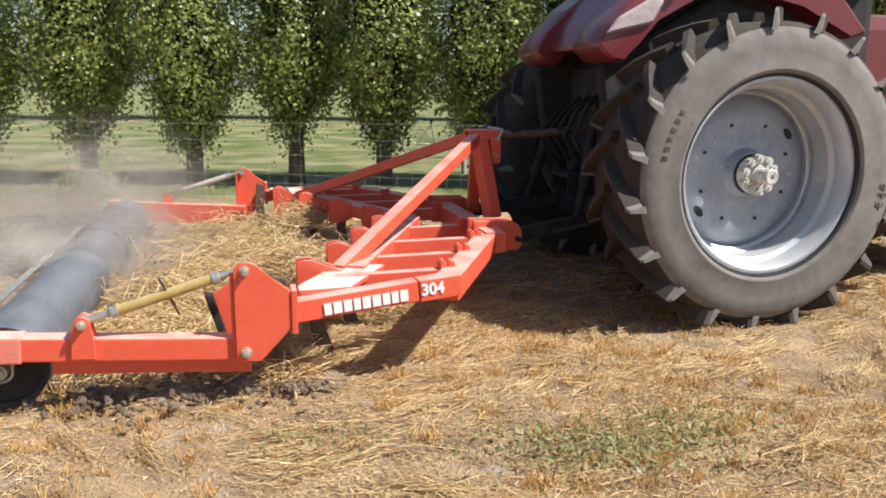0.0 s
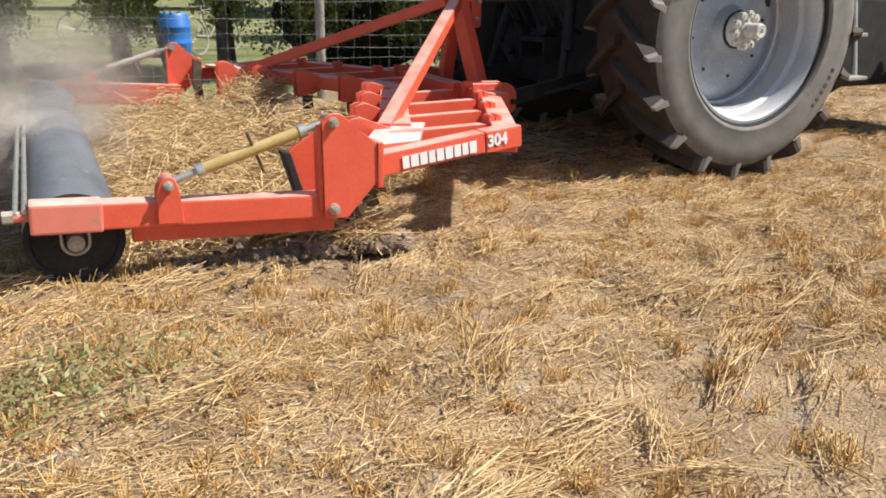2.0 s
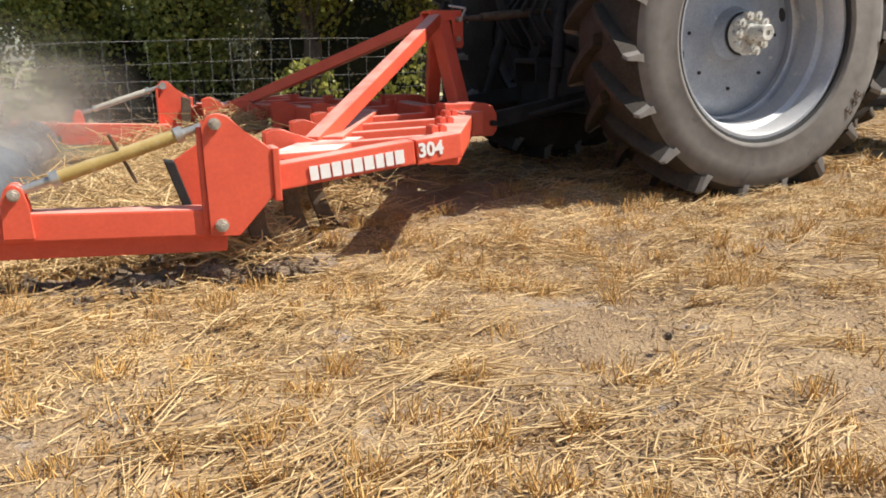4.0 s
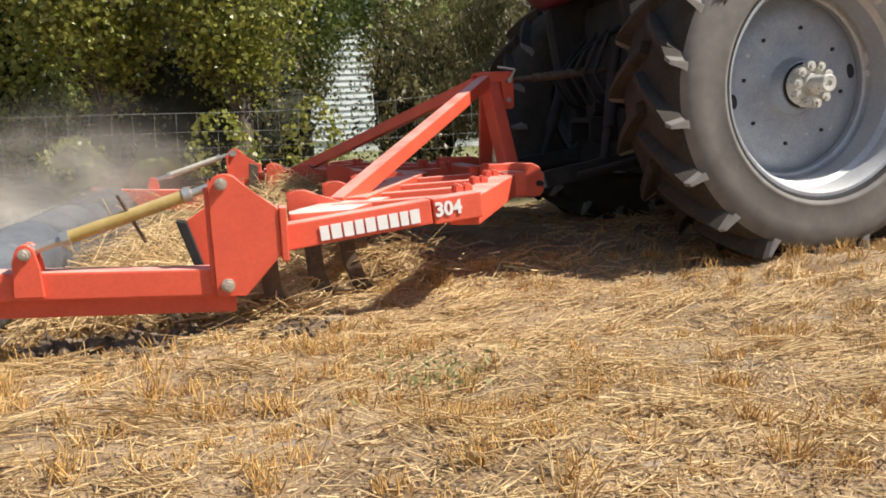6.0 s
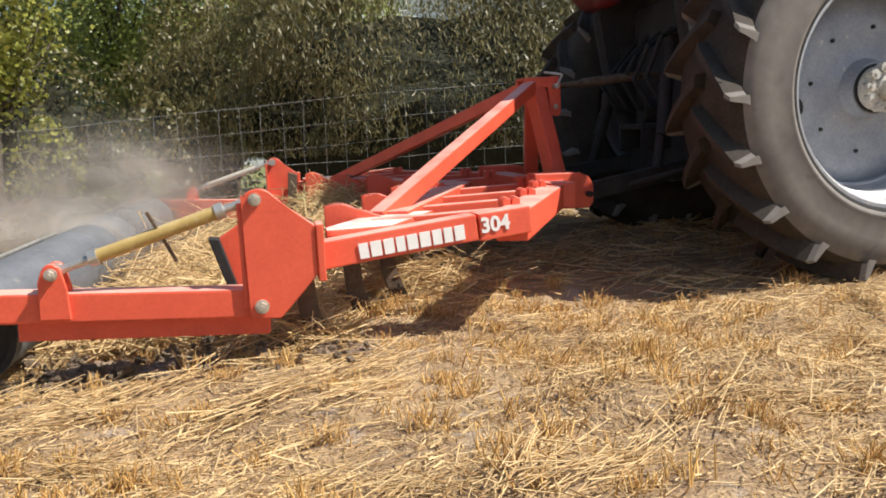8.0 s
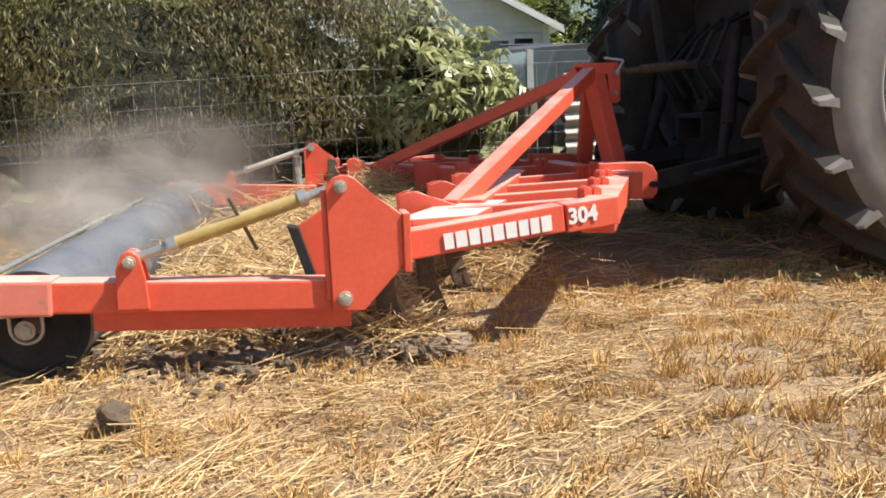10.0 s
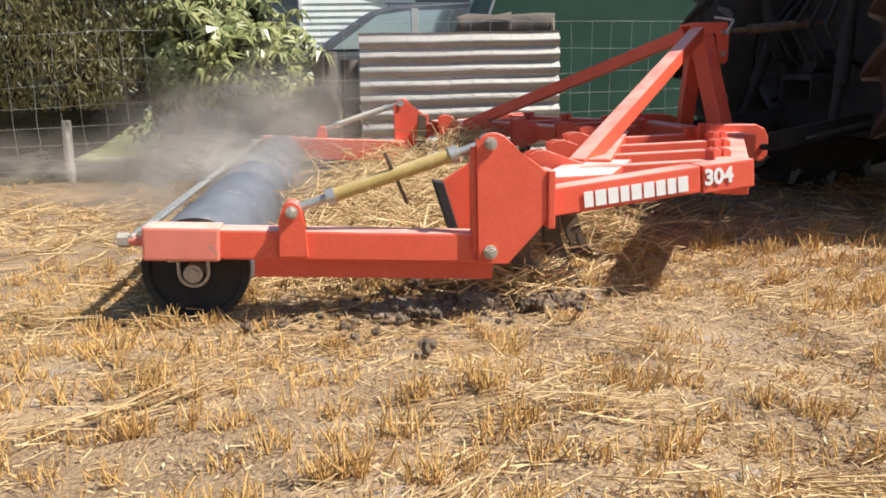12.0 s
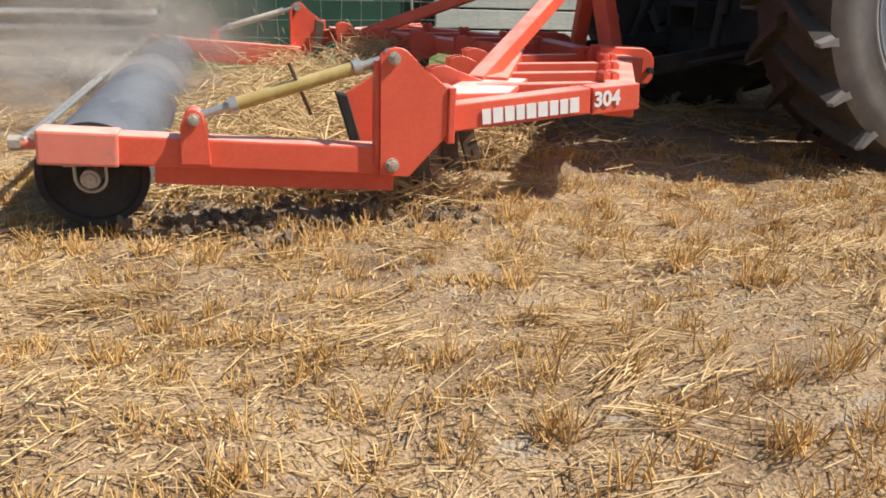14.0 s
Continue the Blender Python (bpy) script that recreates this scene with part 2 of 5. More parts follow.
def ground_material():
    """Dry soil and chaff on the field, lawn beyond the fence."""
    m = surface("field soil and lawn", (0.20, 0.125, 0.068), (0.52, 0.365, 0.205), 0.95, scale=4.1, fine=130, bump=1.0, stretch=(0.8, 1.2, 1), spots=(0.38, 0.30, 0.225), spot_at=0.60, depth=0.03)
    nt = m.node_tree
    p = nt.nodes["Principled BSDF"]
    src = p.inputs["Base Color"].links[0].from_socket
    co = nt.nodes.new("ShaderNodeTexCoord")
    sx = nt.nodes.new("ShaderNodeSeparateXYZ")
    nt.links.new(co.outputs["Object"], sx.inputs[0])
    n = nt.nodes.new("ShaderNodeTexNoise")
    n.inputs["Scale"].default_value = 0.9
    nt.links.new(co.outputs["Object"], n.inputs[0])
    lines = []
    for slope, at in ((0.15, 4.155), (0.0, 3.975)):
        ln = nt.nodes.new("ShaderNodeMath")
        ln.operation = "MULTIPLY_ADD"
        ln.inputs[1].default_value, ln.inputs[2].default_value = -slope, at
        nt.links.new(sx.outputs[0], ln.inputs[0])
        lines.append(ln)
    top = nt.nodes.new("ShaderNodeMath")
    top.operation = "MAXIMUM"
    nt.links.new(lines[0].outputs[0], top.inputs[0])
    nt.links.new(lines[1].outputs[0], top.inputs[1])
    past = nt.nodes.new("ShaderNodeMath")
    past.operation = "SUBTRACT"
    nt.links.new(sx.outputs[1], past.inputs[0])
    nt.links.new(top.outputs[0], past.inputs[1])
    add = nt.nodes.new("ShaderNodeMath")
    add.operation = "MULTIPLY_ADD"
    add.inputs[1].default_value = 1.6
    nt.links.new(n.outputs[0], add.inputs[0])
    nt.links.new(past.outputs[0], add.inputs[2])
    edge = nt.nodes.new("ShaderNodeMapRange")
    edge.inputs[1].default_value, edge.inputs[2].default_value = 0.6, 1.5
    nt.links.new(add.outputs[0], edge.inputs[0])
    n2 = nt.nodes.new("ShaderNodeTexNoise")
    n2.inputs["Scale"].default_value = 1.1
    n2.inputs["Detail"].default_value = 6
    nt.links.new(co.outputs["Object"], n2.inputs[0])
    r2 = nt.nodes.new("ShaderNodeMapRange")
    r2.inputs[1].default_value, r2.inputs[2].default_value = 0.4, 0.62
    nt.links.new(n2.outputs[0], r2.inputs[0])
    g = nt.nodes.new("ShaderNodeMix")
    g.data_type = "RGBA"
    g.inputs[6].default_value, g.inputs[7].default_value = (0.115, 0.145, 0.032, 1), (0.30, 0.275, 0.13, 1)
    nt.links.new(r2.outputs[0], g.inputs[0])
    mx = nt.nodes.new("ShaderNodeMix")
    mx.data_type = "RGBA"
    nt.links.new(edge.outputs[0], mx.inputs[0])
    nt.links.new(src, mx.inputs[6])
    nt.links.new(g.outputs[2], mx.inputs[7])
    nt.links.new(mx.outputs[2], p.inputs["Base Color"])
    return m


GROUND = ground_material()


# ---- mesh helpers ----
def finish(name, bm, material, parent=None, label="", smooth=False):
    me = bpy.data.meshes.new(name)
    bmesh.ops.recalc_face_normals(bm, faces=bm.faces)
    bm.to_mesh(me)
    bm.free()
    for mt in material if isinstance(material, (list, tuple)) else [material]:
        me.materials.append(mt)
    if smooth:
        for pl in me.polygons:
            pl.use_smooth = True
        me.set_sharp_from_angle(angle=radians(38))
    ob = new(name, me)
    if parent is not None:
        ob.parent = parent
    if label:
        ob["label"] = label
    return ob


def part(name, bm, material, parent, label="", smooth=False):
    return finish(name, bm, material, parent, label, smooth)


def box(bm, centre, size, turn=None, bevel=0.0):
    m = Matrix.Translation(centre) @ (turn or Matrix()) @ Matrix.Diagonal((*size, 1))
    made = bmesh.ops.create_cube(bm, size=1.0, matrix=m)
    if bevel:
        edges = list({e for v in made["verts"] for e in v.link_edges})
        bmesh.ops.bevel(bm, geom=edges, offset=bevel, segments=2, affect="EDGES", profile=0.6)
    return bm


def beam(bm, a, b, wide, tall, bevel=0.006, shift=0.0):
    """A box section from a to b, upright; a and b lie on the middle of its top face."""
    a, b = Vector(a), Vector(b)
    d = b - a
    x = d.normalized()
    side = Vector((0, 0, 1)).cross(x).normalized()
    up = x.cross(side)
    turn = Matrix((x, side, up)).transposed().to_4x4()
    return box(bm, (a + b) / 2 - up * tall / 2 + side * shift, (d.length, wide, tall), turn, bevel)


def tube(bm, a, b, r, seg=12, r2=None, caps=True):
    a, b = Vector(a), Vector(b)
    d = b - a
    turn = d.to_track_quat("Z", "Y").to_matrix().to_4x4()
    bmesh.ops.create_cone(bm, cap_ends=caps, segments=seg, radius1=r, radius2=r if r2 is None else r2, depth=d.length, matrix=Matrix.Translation((a + b) / 2) @ turn)
    return bm


def slab(bm, outline, y0, y1, bevel=0.004):
    """A plate with an outline in x and z, between y0 and y1."""
    lo = [bm.verts.new((x, y0, z)) for x, z in outline]
    hi = [bm.verts.new((x, y1, z)) for x, z in outline]
    n = len(outline)
    bm.faces.new(lo)
    bm.faces.new(hi[::-1])
    for i in range(n):
        bm.faces.new((lo[i], hi[i], hi[(i + 1) % n], lo[(i + 1) % n]))
    if bevel:
        ring = [e for v in lo + hi for e in v.link_edges]
        bmesh.ops.bevel(bm, geom=list(set(ring)), offset=bevel, segments=1, affect="EDGES")
    return bm


def lathe(bm, profile, seg=48, closed=False):
    """A profile of (radius, y) turned about the y axis."""
    rings = []
    for r, y in profile:
        rings.append([bm.verts.new((r * math.cos(2 * math.pi * i / seg), y, r * math.sin(2 * math.pi * i / seg))) for i in range(seg)] if r > 1e-6 else [bm.verts.new((0, y, 0))])
    pairs = list(zip(rings, rings[1:])) + ([(rings[-1], rings[0])] if closed else [])
    for p, q in pairs:
        for i in range(seg):
            j = (i + 1) % seg
            if len(p) == 1 and len(q) > 1:
                bm.faces.new((p[0], q[i], q[j]))
            elif len(q) == 1 and len(p) > 1:
                bm.faces.new((p[i], q[0], p[j]))
            elif len(p) > 1:
                bm.faces.new((p[i], q[i], q[j], p[j]))
    return bm


def moved(bm, m, start=0):
    bm.verts.ensure_lookup_table()
    for v in bm.verts[start:]:
        v.co = m @ v.co
    return bm


def stuff_mesh(name, verts, faces, material):
    """One mesh from arrays of corners and of quads or triangles."""
    me = bpy.data.meshes.new(name)
    k = faces.shape[1]
    me.vertices.add(len(verts))
    me.vertices.foreach_set("co", np.asarray(verts, np.float32).ravel())
    me.loops.add(faces.size)
    me.loops.foreach_set("vertex_index", faces.astype(np.int32).ravel())
    me.polygons.add(len(faces))
    me.polygons.foreach_set("loop_start", np.arange(0, faces.size, k, dtype=np.int32))
    me.update(calc_edges=True)
    me.materials.append(material)
    return me


def empty(name, x=0, y=0, z=0):
    ob = new(name)
    ob.location = (x, y, z)
    return ob


RNG = np.random.default_rng(7)


def unit(v):
    return v / np.maximum(np.linalg.norm(v, axis=1, keepdims=True), 1e-9)


def leaf_quads(c, n, size, slim, rng, up=0.0):
    """Folded leaf quads at the points c, facing about n."""
    k = len(c)
    n = unit(n + rng.normal(0, 0.65, (k, 3)))
    r = rng.normal(0, 1, (k, 3))
    r[:, 2] += up
    u = unit(np.cross(n, np.cross(r, n)))
    v = np.cross(n, u)
    s = size * rng.uniform(0.65, 1.3, (k, 1))
    a, b = c - u * s * 0.5, c + u * s * 0.5
    w = s * slim * 0.5
    verts = np.stack([a, c + v * w - n * w * 0.3, b, c - v * w - n * w * 0.3], 1).reshape(-1, 3)
    return verts, np.arange(4 * k).reshape(-1, 4)


def stalks(base, way, length, radius, rng):
    """Thin three-sided stalks from base along way."""
    k = len(base)
    way = unit(way)
    r = rng.normal(0, 1, (k, 3))
    u = unit(np.cross(way, r))
    v = np.cross(way, u)
    ring = [(1, 0), (-0.5, 0.866), (-0.5, -0.866)]
    tip = base + way * length
    lo = [base + (u * p + v * q) * radius for p, q in ring]
    hi = [tip + (u * p + v * q) * radius * 0.7 for p, q in ring]
    verts = np.stack(lo + hi, 1).reshape(-1, 3)
    o = (np.arange(k) * 6)[:, None]
    faces = np.concatenate([o + [0, 1, 4, 3], o + [1, 2, 5, 4], o + [2, 0, 3, 5]], 1).reshape(-1, 4)
    return verts, faces


def fence_line(x):
    """The fence's y at a place along the field."""
    x = np.asarray(x, float)
    return np.maximum(3.93 - 0.15 * (x - 1.2), 3.93 + 0.0 * x)


def ground_height(x, y):
    x, y = np.asarray(x, float), np.asarray(y, float)
    h = 0.010 * np.sin(2.1 * x + 1.3 * y) + 0.009 * np.sin(3.7 * x - 4.1 * y + 1) + 0.006 * np.sin(9.3 * y + 2.2 * x) + 0.005 * np.sin(11 * x + 7.5 * y + 2) + 0.004 * np.sin(17 * x - 13 * y)
    fade = np.clip((9 - np.abs(x - 9)) / 4 + 1.6, 0, 1) * np.clip((y + 5) / 1, 0, 1) * np.clip((7 - y) / 1.2, 0, 1)
    return (1.7 * h - 0.02) * fade


# ---- ground ----
def build_ground():
    xs = np.concatenate([[-400, -150, -60, -25, -12], np.arange(-8, 24.01, 0.09), [28, 40, 80, 160, 400]])
    ys = np.concatenate([[-300, -100, -40, -15, -7], np.arange(-4.5, 5.0, 0.09), [5.5, 6, 7, 8, 10, 13, 17, 24, 40, 90, 200, 400]])
    gx, gy = np.meshgrid(xs, ys)
    gz = ground_height(gx, gy)
    verts = np.stack([gx, gy, gz], -1).reshape(-1, 3)
    w = len(xs)
    i = np.arange((len(ys) - 1) * w).reshape(-1, w)[:, :-1].ravel()
    faces = np.stack([i, i + 1, i + w + 1, i + w], 1)
    tagged(new("ground", stuff_mesh("ground", verts, faces, GROUND)), "dry stubble field of grey-brown soil running into a mown lawn", "ground", kind="structure")


build_ground()


def field_patch(n, x0, x1, y0, y1, rng):
    return rng.uniform(x0, x1, n), rng.uniform(y0, y1, n)


def clumpy(x, y):
    """Between 0 and 1: how thickly straw lies at a place."""
    v = np.sin(1.9 * x + 0.7 * y) + np.sin(-1.1 * x + 3.1 * y + 1) + np.sin(4.3 * x + 2.9 * y + 2) + 0.7 * np.sin(7.1 * x - 5.3 * y)
    bare = np.exp(-(((x - 0.72) / 0.36) ** 2 + ((y + 1.13) / 0.2) ** 2)) + 0.4 * np.exp(-(((x - 16.0) / 1.2) ** 2 + ((y + 1.2) / 0.2) ** 2)) + 0.7 * np.exp(-(((x - 5.0) / 0.5) ** 2 + ((y + 0.9) / 0.2) ** 2))
    worn = 1 - 0.42 * np.clip((x - 11.5) / 2.5, 0, 1)
    return np.clip((0.6 + 0.22 * v) * (1 - 0.8 * np.clip(bare, 0, 1)) * worn, 0.04, 1)


def build_straw():
    rng = RNG
    layers = (("loose_straw", 270000, -2.0, 0.8, 0.014, 0.065, 0.0016, 1.0, 0.015), ("long_straw", 30000, -2.0, 0.8, 0.05, 0.17, 0.0015, 0.7, 0.02),
              ("far_straw", 66000, 0.8, 5.2, 0.05, 0.24, 0.0032, 0.7, 0.02), ("outer_straw", 20000, -4.4, -2.0, 0.06, 0.26, 0.0034, 0.8, 0.015))
    for name, n, y0, y1, lo, hi, r, spread, loft in layers:
        x, y = field_patch(n, -4.0, 21.5, y0, y1, rng)
        thick = clumpy(x, y)
        keep = (rng.uniform(0, 1, n) < thick) & (y < fence_line(x) - 0.25 - 0.35 * rng.uniform(0, 1, n))
        x, y, thick = x[keep], y[keep], thick[keep]
        k = len(x)
        # swaths lie in a common direction that turns slowly over the field
        heading = 0.25 + 0.6 * np.sin(0.8 * x + 1.1 * y) + 0.5 * np.sin(5 * x - 7 * y) + rng.normal(0, spread, k)
        heap = np.clip(np.sin(6.1 * x + 3.3 * y) * np.sin(-4.2 * x + 9.7 * y + 1) + 0.5 * np.sin(15 * x + 2 * y) * np.sin(13 * y - 3 * x), 0, 1)
        way = np.stack([np.cos(heading), np.sin(heading), rng.normal(0.05, 0.2, k)], 1)
        z = ground_height(x, y) + 0.004 + np.abs(rng.normal(0, loft, k)) * (0.35 + 1.5 * heap * thick)
        length = rng.uniform(lo, hi, (k, 1))
        v, f = stalks(np.stack([x, y, z], 1) - way * length * 0.5, way, length, r * rng.uniform(0.5, 1.4, (k, 1)), rng)
        tagged(new(name, stuff_mesh(name, v, f, STRAW)), "loose golden straw lying over dry soil", "straw", kind="stuff")
    # broken chaff: small flat flakes between the straws
    n = 330000
    x, y = field_patch(n, -3.5, 20.0, -2.0, 0.9, rng)
    keep = rng.uniform(0, 1, n) < 0.45 + 0.45 * clumpy(x, y)
    x, y = x[keep], y[keep]
    z = ground_height(x, y) + 0.003 + np.abs(rng.normal(0, 0.004, len(x)))
    v, f = leaf_quads(np.stack([x, y, z], 1), np.array([0.0, 0.0, 0.8]), 0.018, 0.22, rng)
    tagged(new("chaff", stuff_mesh("chaff", v, f, CHAFF)), "pale broken chaff strewn over dry soil", "chaff", kind="stuff")


build_straw()


def build_stubble():
    rng = RNG
    bases, ways, lens = [], [], []
    for row in np.arange(-2.0, 3.7, 0.155):
        near = row < 1.2
        step = 0.08 if near else 0.16
        for x in np.arange(-4, 21.5, step):
            if rng.uniform() > 0.52 + 0.3 * min(max((x - 10.5) / 3, 0), 1) + 0.40 * math.sin(1.7 * x + 2.3 * row) * math.sin(0.6 * x - 1.3 * row):
                continue
            cx, cy = x + rng.normal(0, 0.03), row + rng.normal(0, 0.025)
            k = rng.integers(10, 44) if near else 8
            h = rng.uniform(0.022, 0.062)
            bases.append(np.stack([cx + rng.normal(0, 0.024, k), cy + rng.normal(0, 0.016, k), np.full(k, ground_height(cx, cy) - 0.01)], 1))
            ways.append(np.stack([rng.normal(0.05, 0.42, k), rng.normal(0, 0.42, k), np.ones(k)], 1))
            lens.append(h * rng.uniform(0.6, 1.25, (k, 1)) + 0.012)
    b, w, l = np.concatenate(bases), np.concatenate(ways), np.concatenate(lens)
    v, f = stalks(b, w, l, 0.0017 * rng.uniform(0.6, 1.5, (len(b), 1)), rng)
    tagged(new("stubble", stuff_mesh("stubble", v, f, STUBBLE)), "short tufts of cut straw stubble in drilled rows", "stubble", kind="stuff")


build_stubble()


def build_swaths():
    """Bunches of longer straw that lie one way and arch a little off the ground."""
    rng = RNG
    n = 950
    cx, cy = rng.uniform(-3, 20.5, n), rng.uniform(-1.95, 0.6, n)
    ang = 0.15 + 0.5 * np.sin(0.8 * cx + 1.1 * cy) + rng.normal(0, 0.45, n)
    rows = []
    less = rng.uniform(0, 1, n) < np.where(cx > 12, 0.4, 0.9)
    cx, cy, ang, n = cx[less], cy[less], ang[less], int(less.sum())
    for x, y, a, k in zip(cx, cy, ang, rng.integers(14, 60, n)):
        along, across = rng.normal(0, 0.08, k), rng.normal(0, 0.028, k)
        head = a + rng.normal(0, 0.22, k)
        px, py = x + along * math.cos(a) - across * math.sin(a), y + along * math.sin(a) + across * math.cos(a)
        pz = ground_height(px, py) + 0.006 + 0.045 * np.exp(-(across / 0.028) ** 2) * rng.uniform(0, 1, k)
        rows.append(np.stack([px, py, pz, np.cos(head), np.sin(head), rng.normal(0.05, 0.16, k), rng.uniform(0.05, 0.19, k)], 1))
    r = np.concatenate(rows)
    way, length = r[:, 3:6], r[:, 6:7]
    v, f = stalks(r[:, :3] - way * length * 0.5, way, length, 0.0016 * rng.uniform(0.6, 1.4, (len(r), 1)), rng)
    tagged(new("straw_swath", stuff_mesh("straw_swath", v, f, STRAW)), "bunches of long golden straw left lying in swaths", "straw", kind="stuff")


build_swaths()


# ---- the ripper on the tractor's linkage ----
YC = 1.69  # the machine's centre line


def side_y(y, far):
    return 2 * YC - y if far else y


def bolt(parent, x, y, z, r, far=False, reach=0.02):
    """A hexagon bolt head with its washer, on a face towards the machine's outside."""
    s = 1 if far else -1
    bm = bmesh.new()
    r *= 0.82
    tube(bm, (x, y, z), (x, y + s * reach * 0.25, z), r * 1.3, 16)
    tube(bm, (x, y + s * reach * 0.25, z), (x, y + s * reach, z), r, 6)
    tube(bm, (x, y + s * reach, z), (x, y + s * reach * 1.25, z), r * 0.55, 10)
    return part("bolt", bm, BOLT, parent, "zinc plated bolt", True)


def fin_outline():
    pts = [(-0.035, 0.15), (-0.035, 0.50)]
    for i in range(7):
        a = math.pi - i * math.pi * 0.72 / 6
        pts.append((0.012 + 0.047 * math.cos(a), 0.478 + 0.04 * math.sin(a)))
    pts += [(0.085, 0.465), (0.165, 0.405), (0.165, 0.265), (0.052, 0.145)]
    return pts[1:2] + pts[2:] + pts[:1]


def build_implement():
    imp = tagged(empty("cultivator"), "bright red mounted ripper cultivator with dusty paint and crumbler roller", "cultivator")
    for far in (False, True):
        Y = lambda y: side_y(y, far)
        s = -1 if far else 1
        # outer side plate with a folded front flange
        bm = bmesh.new()
        slab(bm, fin_outline(), Y(-0.008), Y(0.008), 0.003)
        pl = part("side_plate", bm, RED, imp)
        bm = bmesh.new()
        box(bm, (0.176, Y(0.035), 0.325), (0.022, 0.10, 0.165), bevel=0.004)
        part("flange", bm, RED, pl)
        bm = bmesh.new()
        box(bm, (-0.042, Y(0.026), 0.33), (0.014, 0.05, 0.3), bevel=0.003)
        part("edge_fold", bm, RED, pl)
        bolt(pl, 0.0, Y(-0.008), 0.183, 0.019, far, 0.026)
        bolt(pl, 0.003, Y(-0.008), 0.488, 0.017, far, 0.03)
        # inner cheek with a black rubber edge
        bm = bmesh.new()
        if far:
            bm.free()
        else:
            slab(bm, [(-0.115, 0.37), (-0.02, 0.43), (0.12, 0.40), (0.12, 0.22), (-0.055, 0.16)], 0.135, 0.15, 0.003)
            ck = part("inner_cheek", bm, RED, imp)
            bm = bmesh.new()
            slab(bm, [(-0.145, 0.375), (-0.112, 0.368), (-0.052, 0.16), (-0.075, 0.14)], 0.115, 0.17, 0.003)
            part("rubber_edge", bm, BLACK, ck, "black rubber edge")
        # trailing roller arm
        bm = bmesh.new()
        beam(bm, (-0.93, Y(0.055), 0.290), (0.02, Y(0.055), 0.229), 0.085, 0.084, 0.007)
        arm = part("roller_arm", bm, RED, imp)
        bm = bmesh.new()
        beam(bm, (-0.66, Y(0.072), 0.190), (0.02, Y(0.072), 0.146), 0.05, 0.058, 0.005)
        part("lower_rail", bm, RED, arm)
        bm = bmesh.new()
        beam(bm, (-0.945, Y(0.052), 0.2965), (-0.742, Y(0.052), 0.2835), 0.096, 0.094, 0.008)
        part("sleeve", bm, RED_WORN, arm, "pale worn red sleeve")
        # pivot bracket of the turnbuckle
        for dy in (0.003, 0.052):
            bm = bmesh.new()
            out = [(-0.588, 0.196), (-0.583, 0.30)]
            for i in range(7):
                a = math.pi * 0.92 - i * math.pi * 0.84 / 6
                out.append((-0.546 + 0.026 * math.cos(a), 0.323 + 0.026 * math.sin(a)))
            out += [(-0.512, 0.28), (-0.507, 0.192)]
            slab(bm, out, Y(dy - 0.006), Y(dy + 0.008), 0.003)
            part("bracket", bm, RED, arm)
        bolt(arm, -0.546, Y(-0.004), 0.32, 0.016, far, 0.022)
        # turnbuckle
        a, b = Vector((-0.546, Y(0.028), 0.322)), Vector((0.0, Y(0.03), 0.488))
        d = (b - a).normalized()
        bm = bmesh.new()
        tube(bm, a + d * 0.115, b - d * 0.1, 0.0195, 16)
        tb = part("turnbuckle", bm, PALE_ROD if far else OCHRE, imp, "dusty pale turnbuckle tube" if far else "ochre painted turnbuckle tube with grey screws", True)
        for p, q, c in ((a, a + d * 0.16, a + d * 0.112), (b, b - d * 0.16, b - d * 0.1)):
            bm = bmesh.new()
            tube(bm, p, q, 0.0125, 12)
            tube(bm, p + Vector((0, -0.017, 0)), p + Vector((0, 0.017, 0)), 0.024, 16)
            part("screw_end", bm, STEEL, tb, "", True)
            bm = bmesh.new()
            tube(bm, c - d * 0.012, c + d * 0.012, 0.0235, 16)
            part("collar", bm, STEEL, tb, "", True)
        bm = bmesh.new()
        mid = a + d * 0.3
        tube(bm, mid + Vector((-0.028, -0.02 * s, 0.062)), mid + Vector((0.032, 0.02 * s, -0.085)), 0.0055, 8)
        part("handle", bm, RUST, tb, "thin rusty turning bar")
        # side beam with the lettering
        bm = bmesh.new()
        beam(bm, (0.17, Y(0.082), 0.346), (0.655, Y(0.128), 0.392), 0.075, 0.082, 0.005)
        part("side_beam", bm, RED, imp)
        bm = bmesh.new()
        beam(bm, (0.662, Y(0.130), 0.392), (0.835, Y(0.147), 0.406), 0.079, 0.086, 0.005)
        part("side_beam_tip", bm, RED, imp)
        # front beam, slanting in to the hitch
        bm = bmesh.new()
        beam(bm, (0.79, Y(0.15), 0.391), (1.27, Y(1.10), 0.391), 0.105, 0.10, 0.006)
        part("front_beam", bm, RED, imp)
        # rear beam
        bm = bmesh.new()
        beam(bm, (0.44, Y(0.46), 0.383), (0.96, Y(YC), 0.385), 0.135, 0.08, 0.008)
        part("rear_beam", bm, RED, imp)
        # flat corner plate where the stay, the rear beam and the side beam meet
        bm = bmesh.new()
        out = [(0.20, 0.125), (0.215, 0.122), (0.405, 0.14), (0.60, 0.50), (0.40, 0.55), (0.20, 0.20)]
        lo = [bm.verts.new((x, Y(y), 0.352)) for x, y in out]
        hi = [bm.verts.new((x, Y(y), 0.371)) for x, y in out]
        bm.faces.new(lo)
        bm.faces.new(hi[::-1])
        for k in range(6):
            bm.faces.new((lo[k], hi[k], hi[(k + 1) % 6], lo[(k + 1) % 6]))
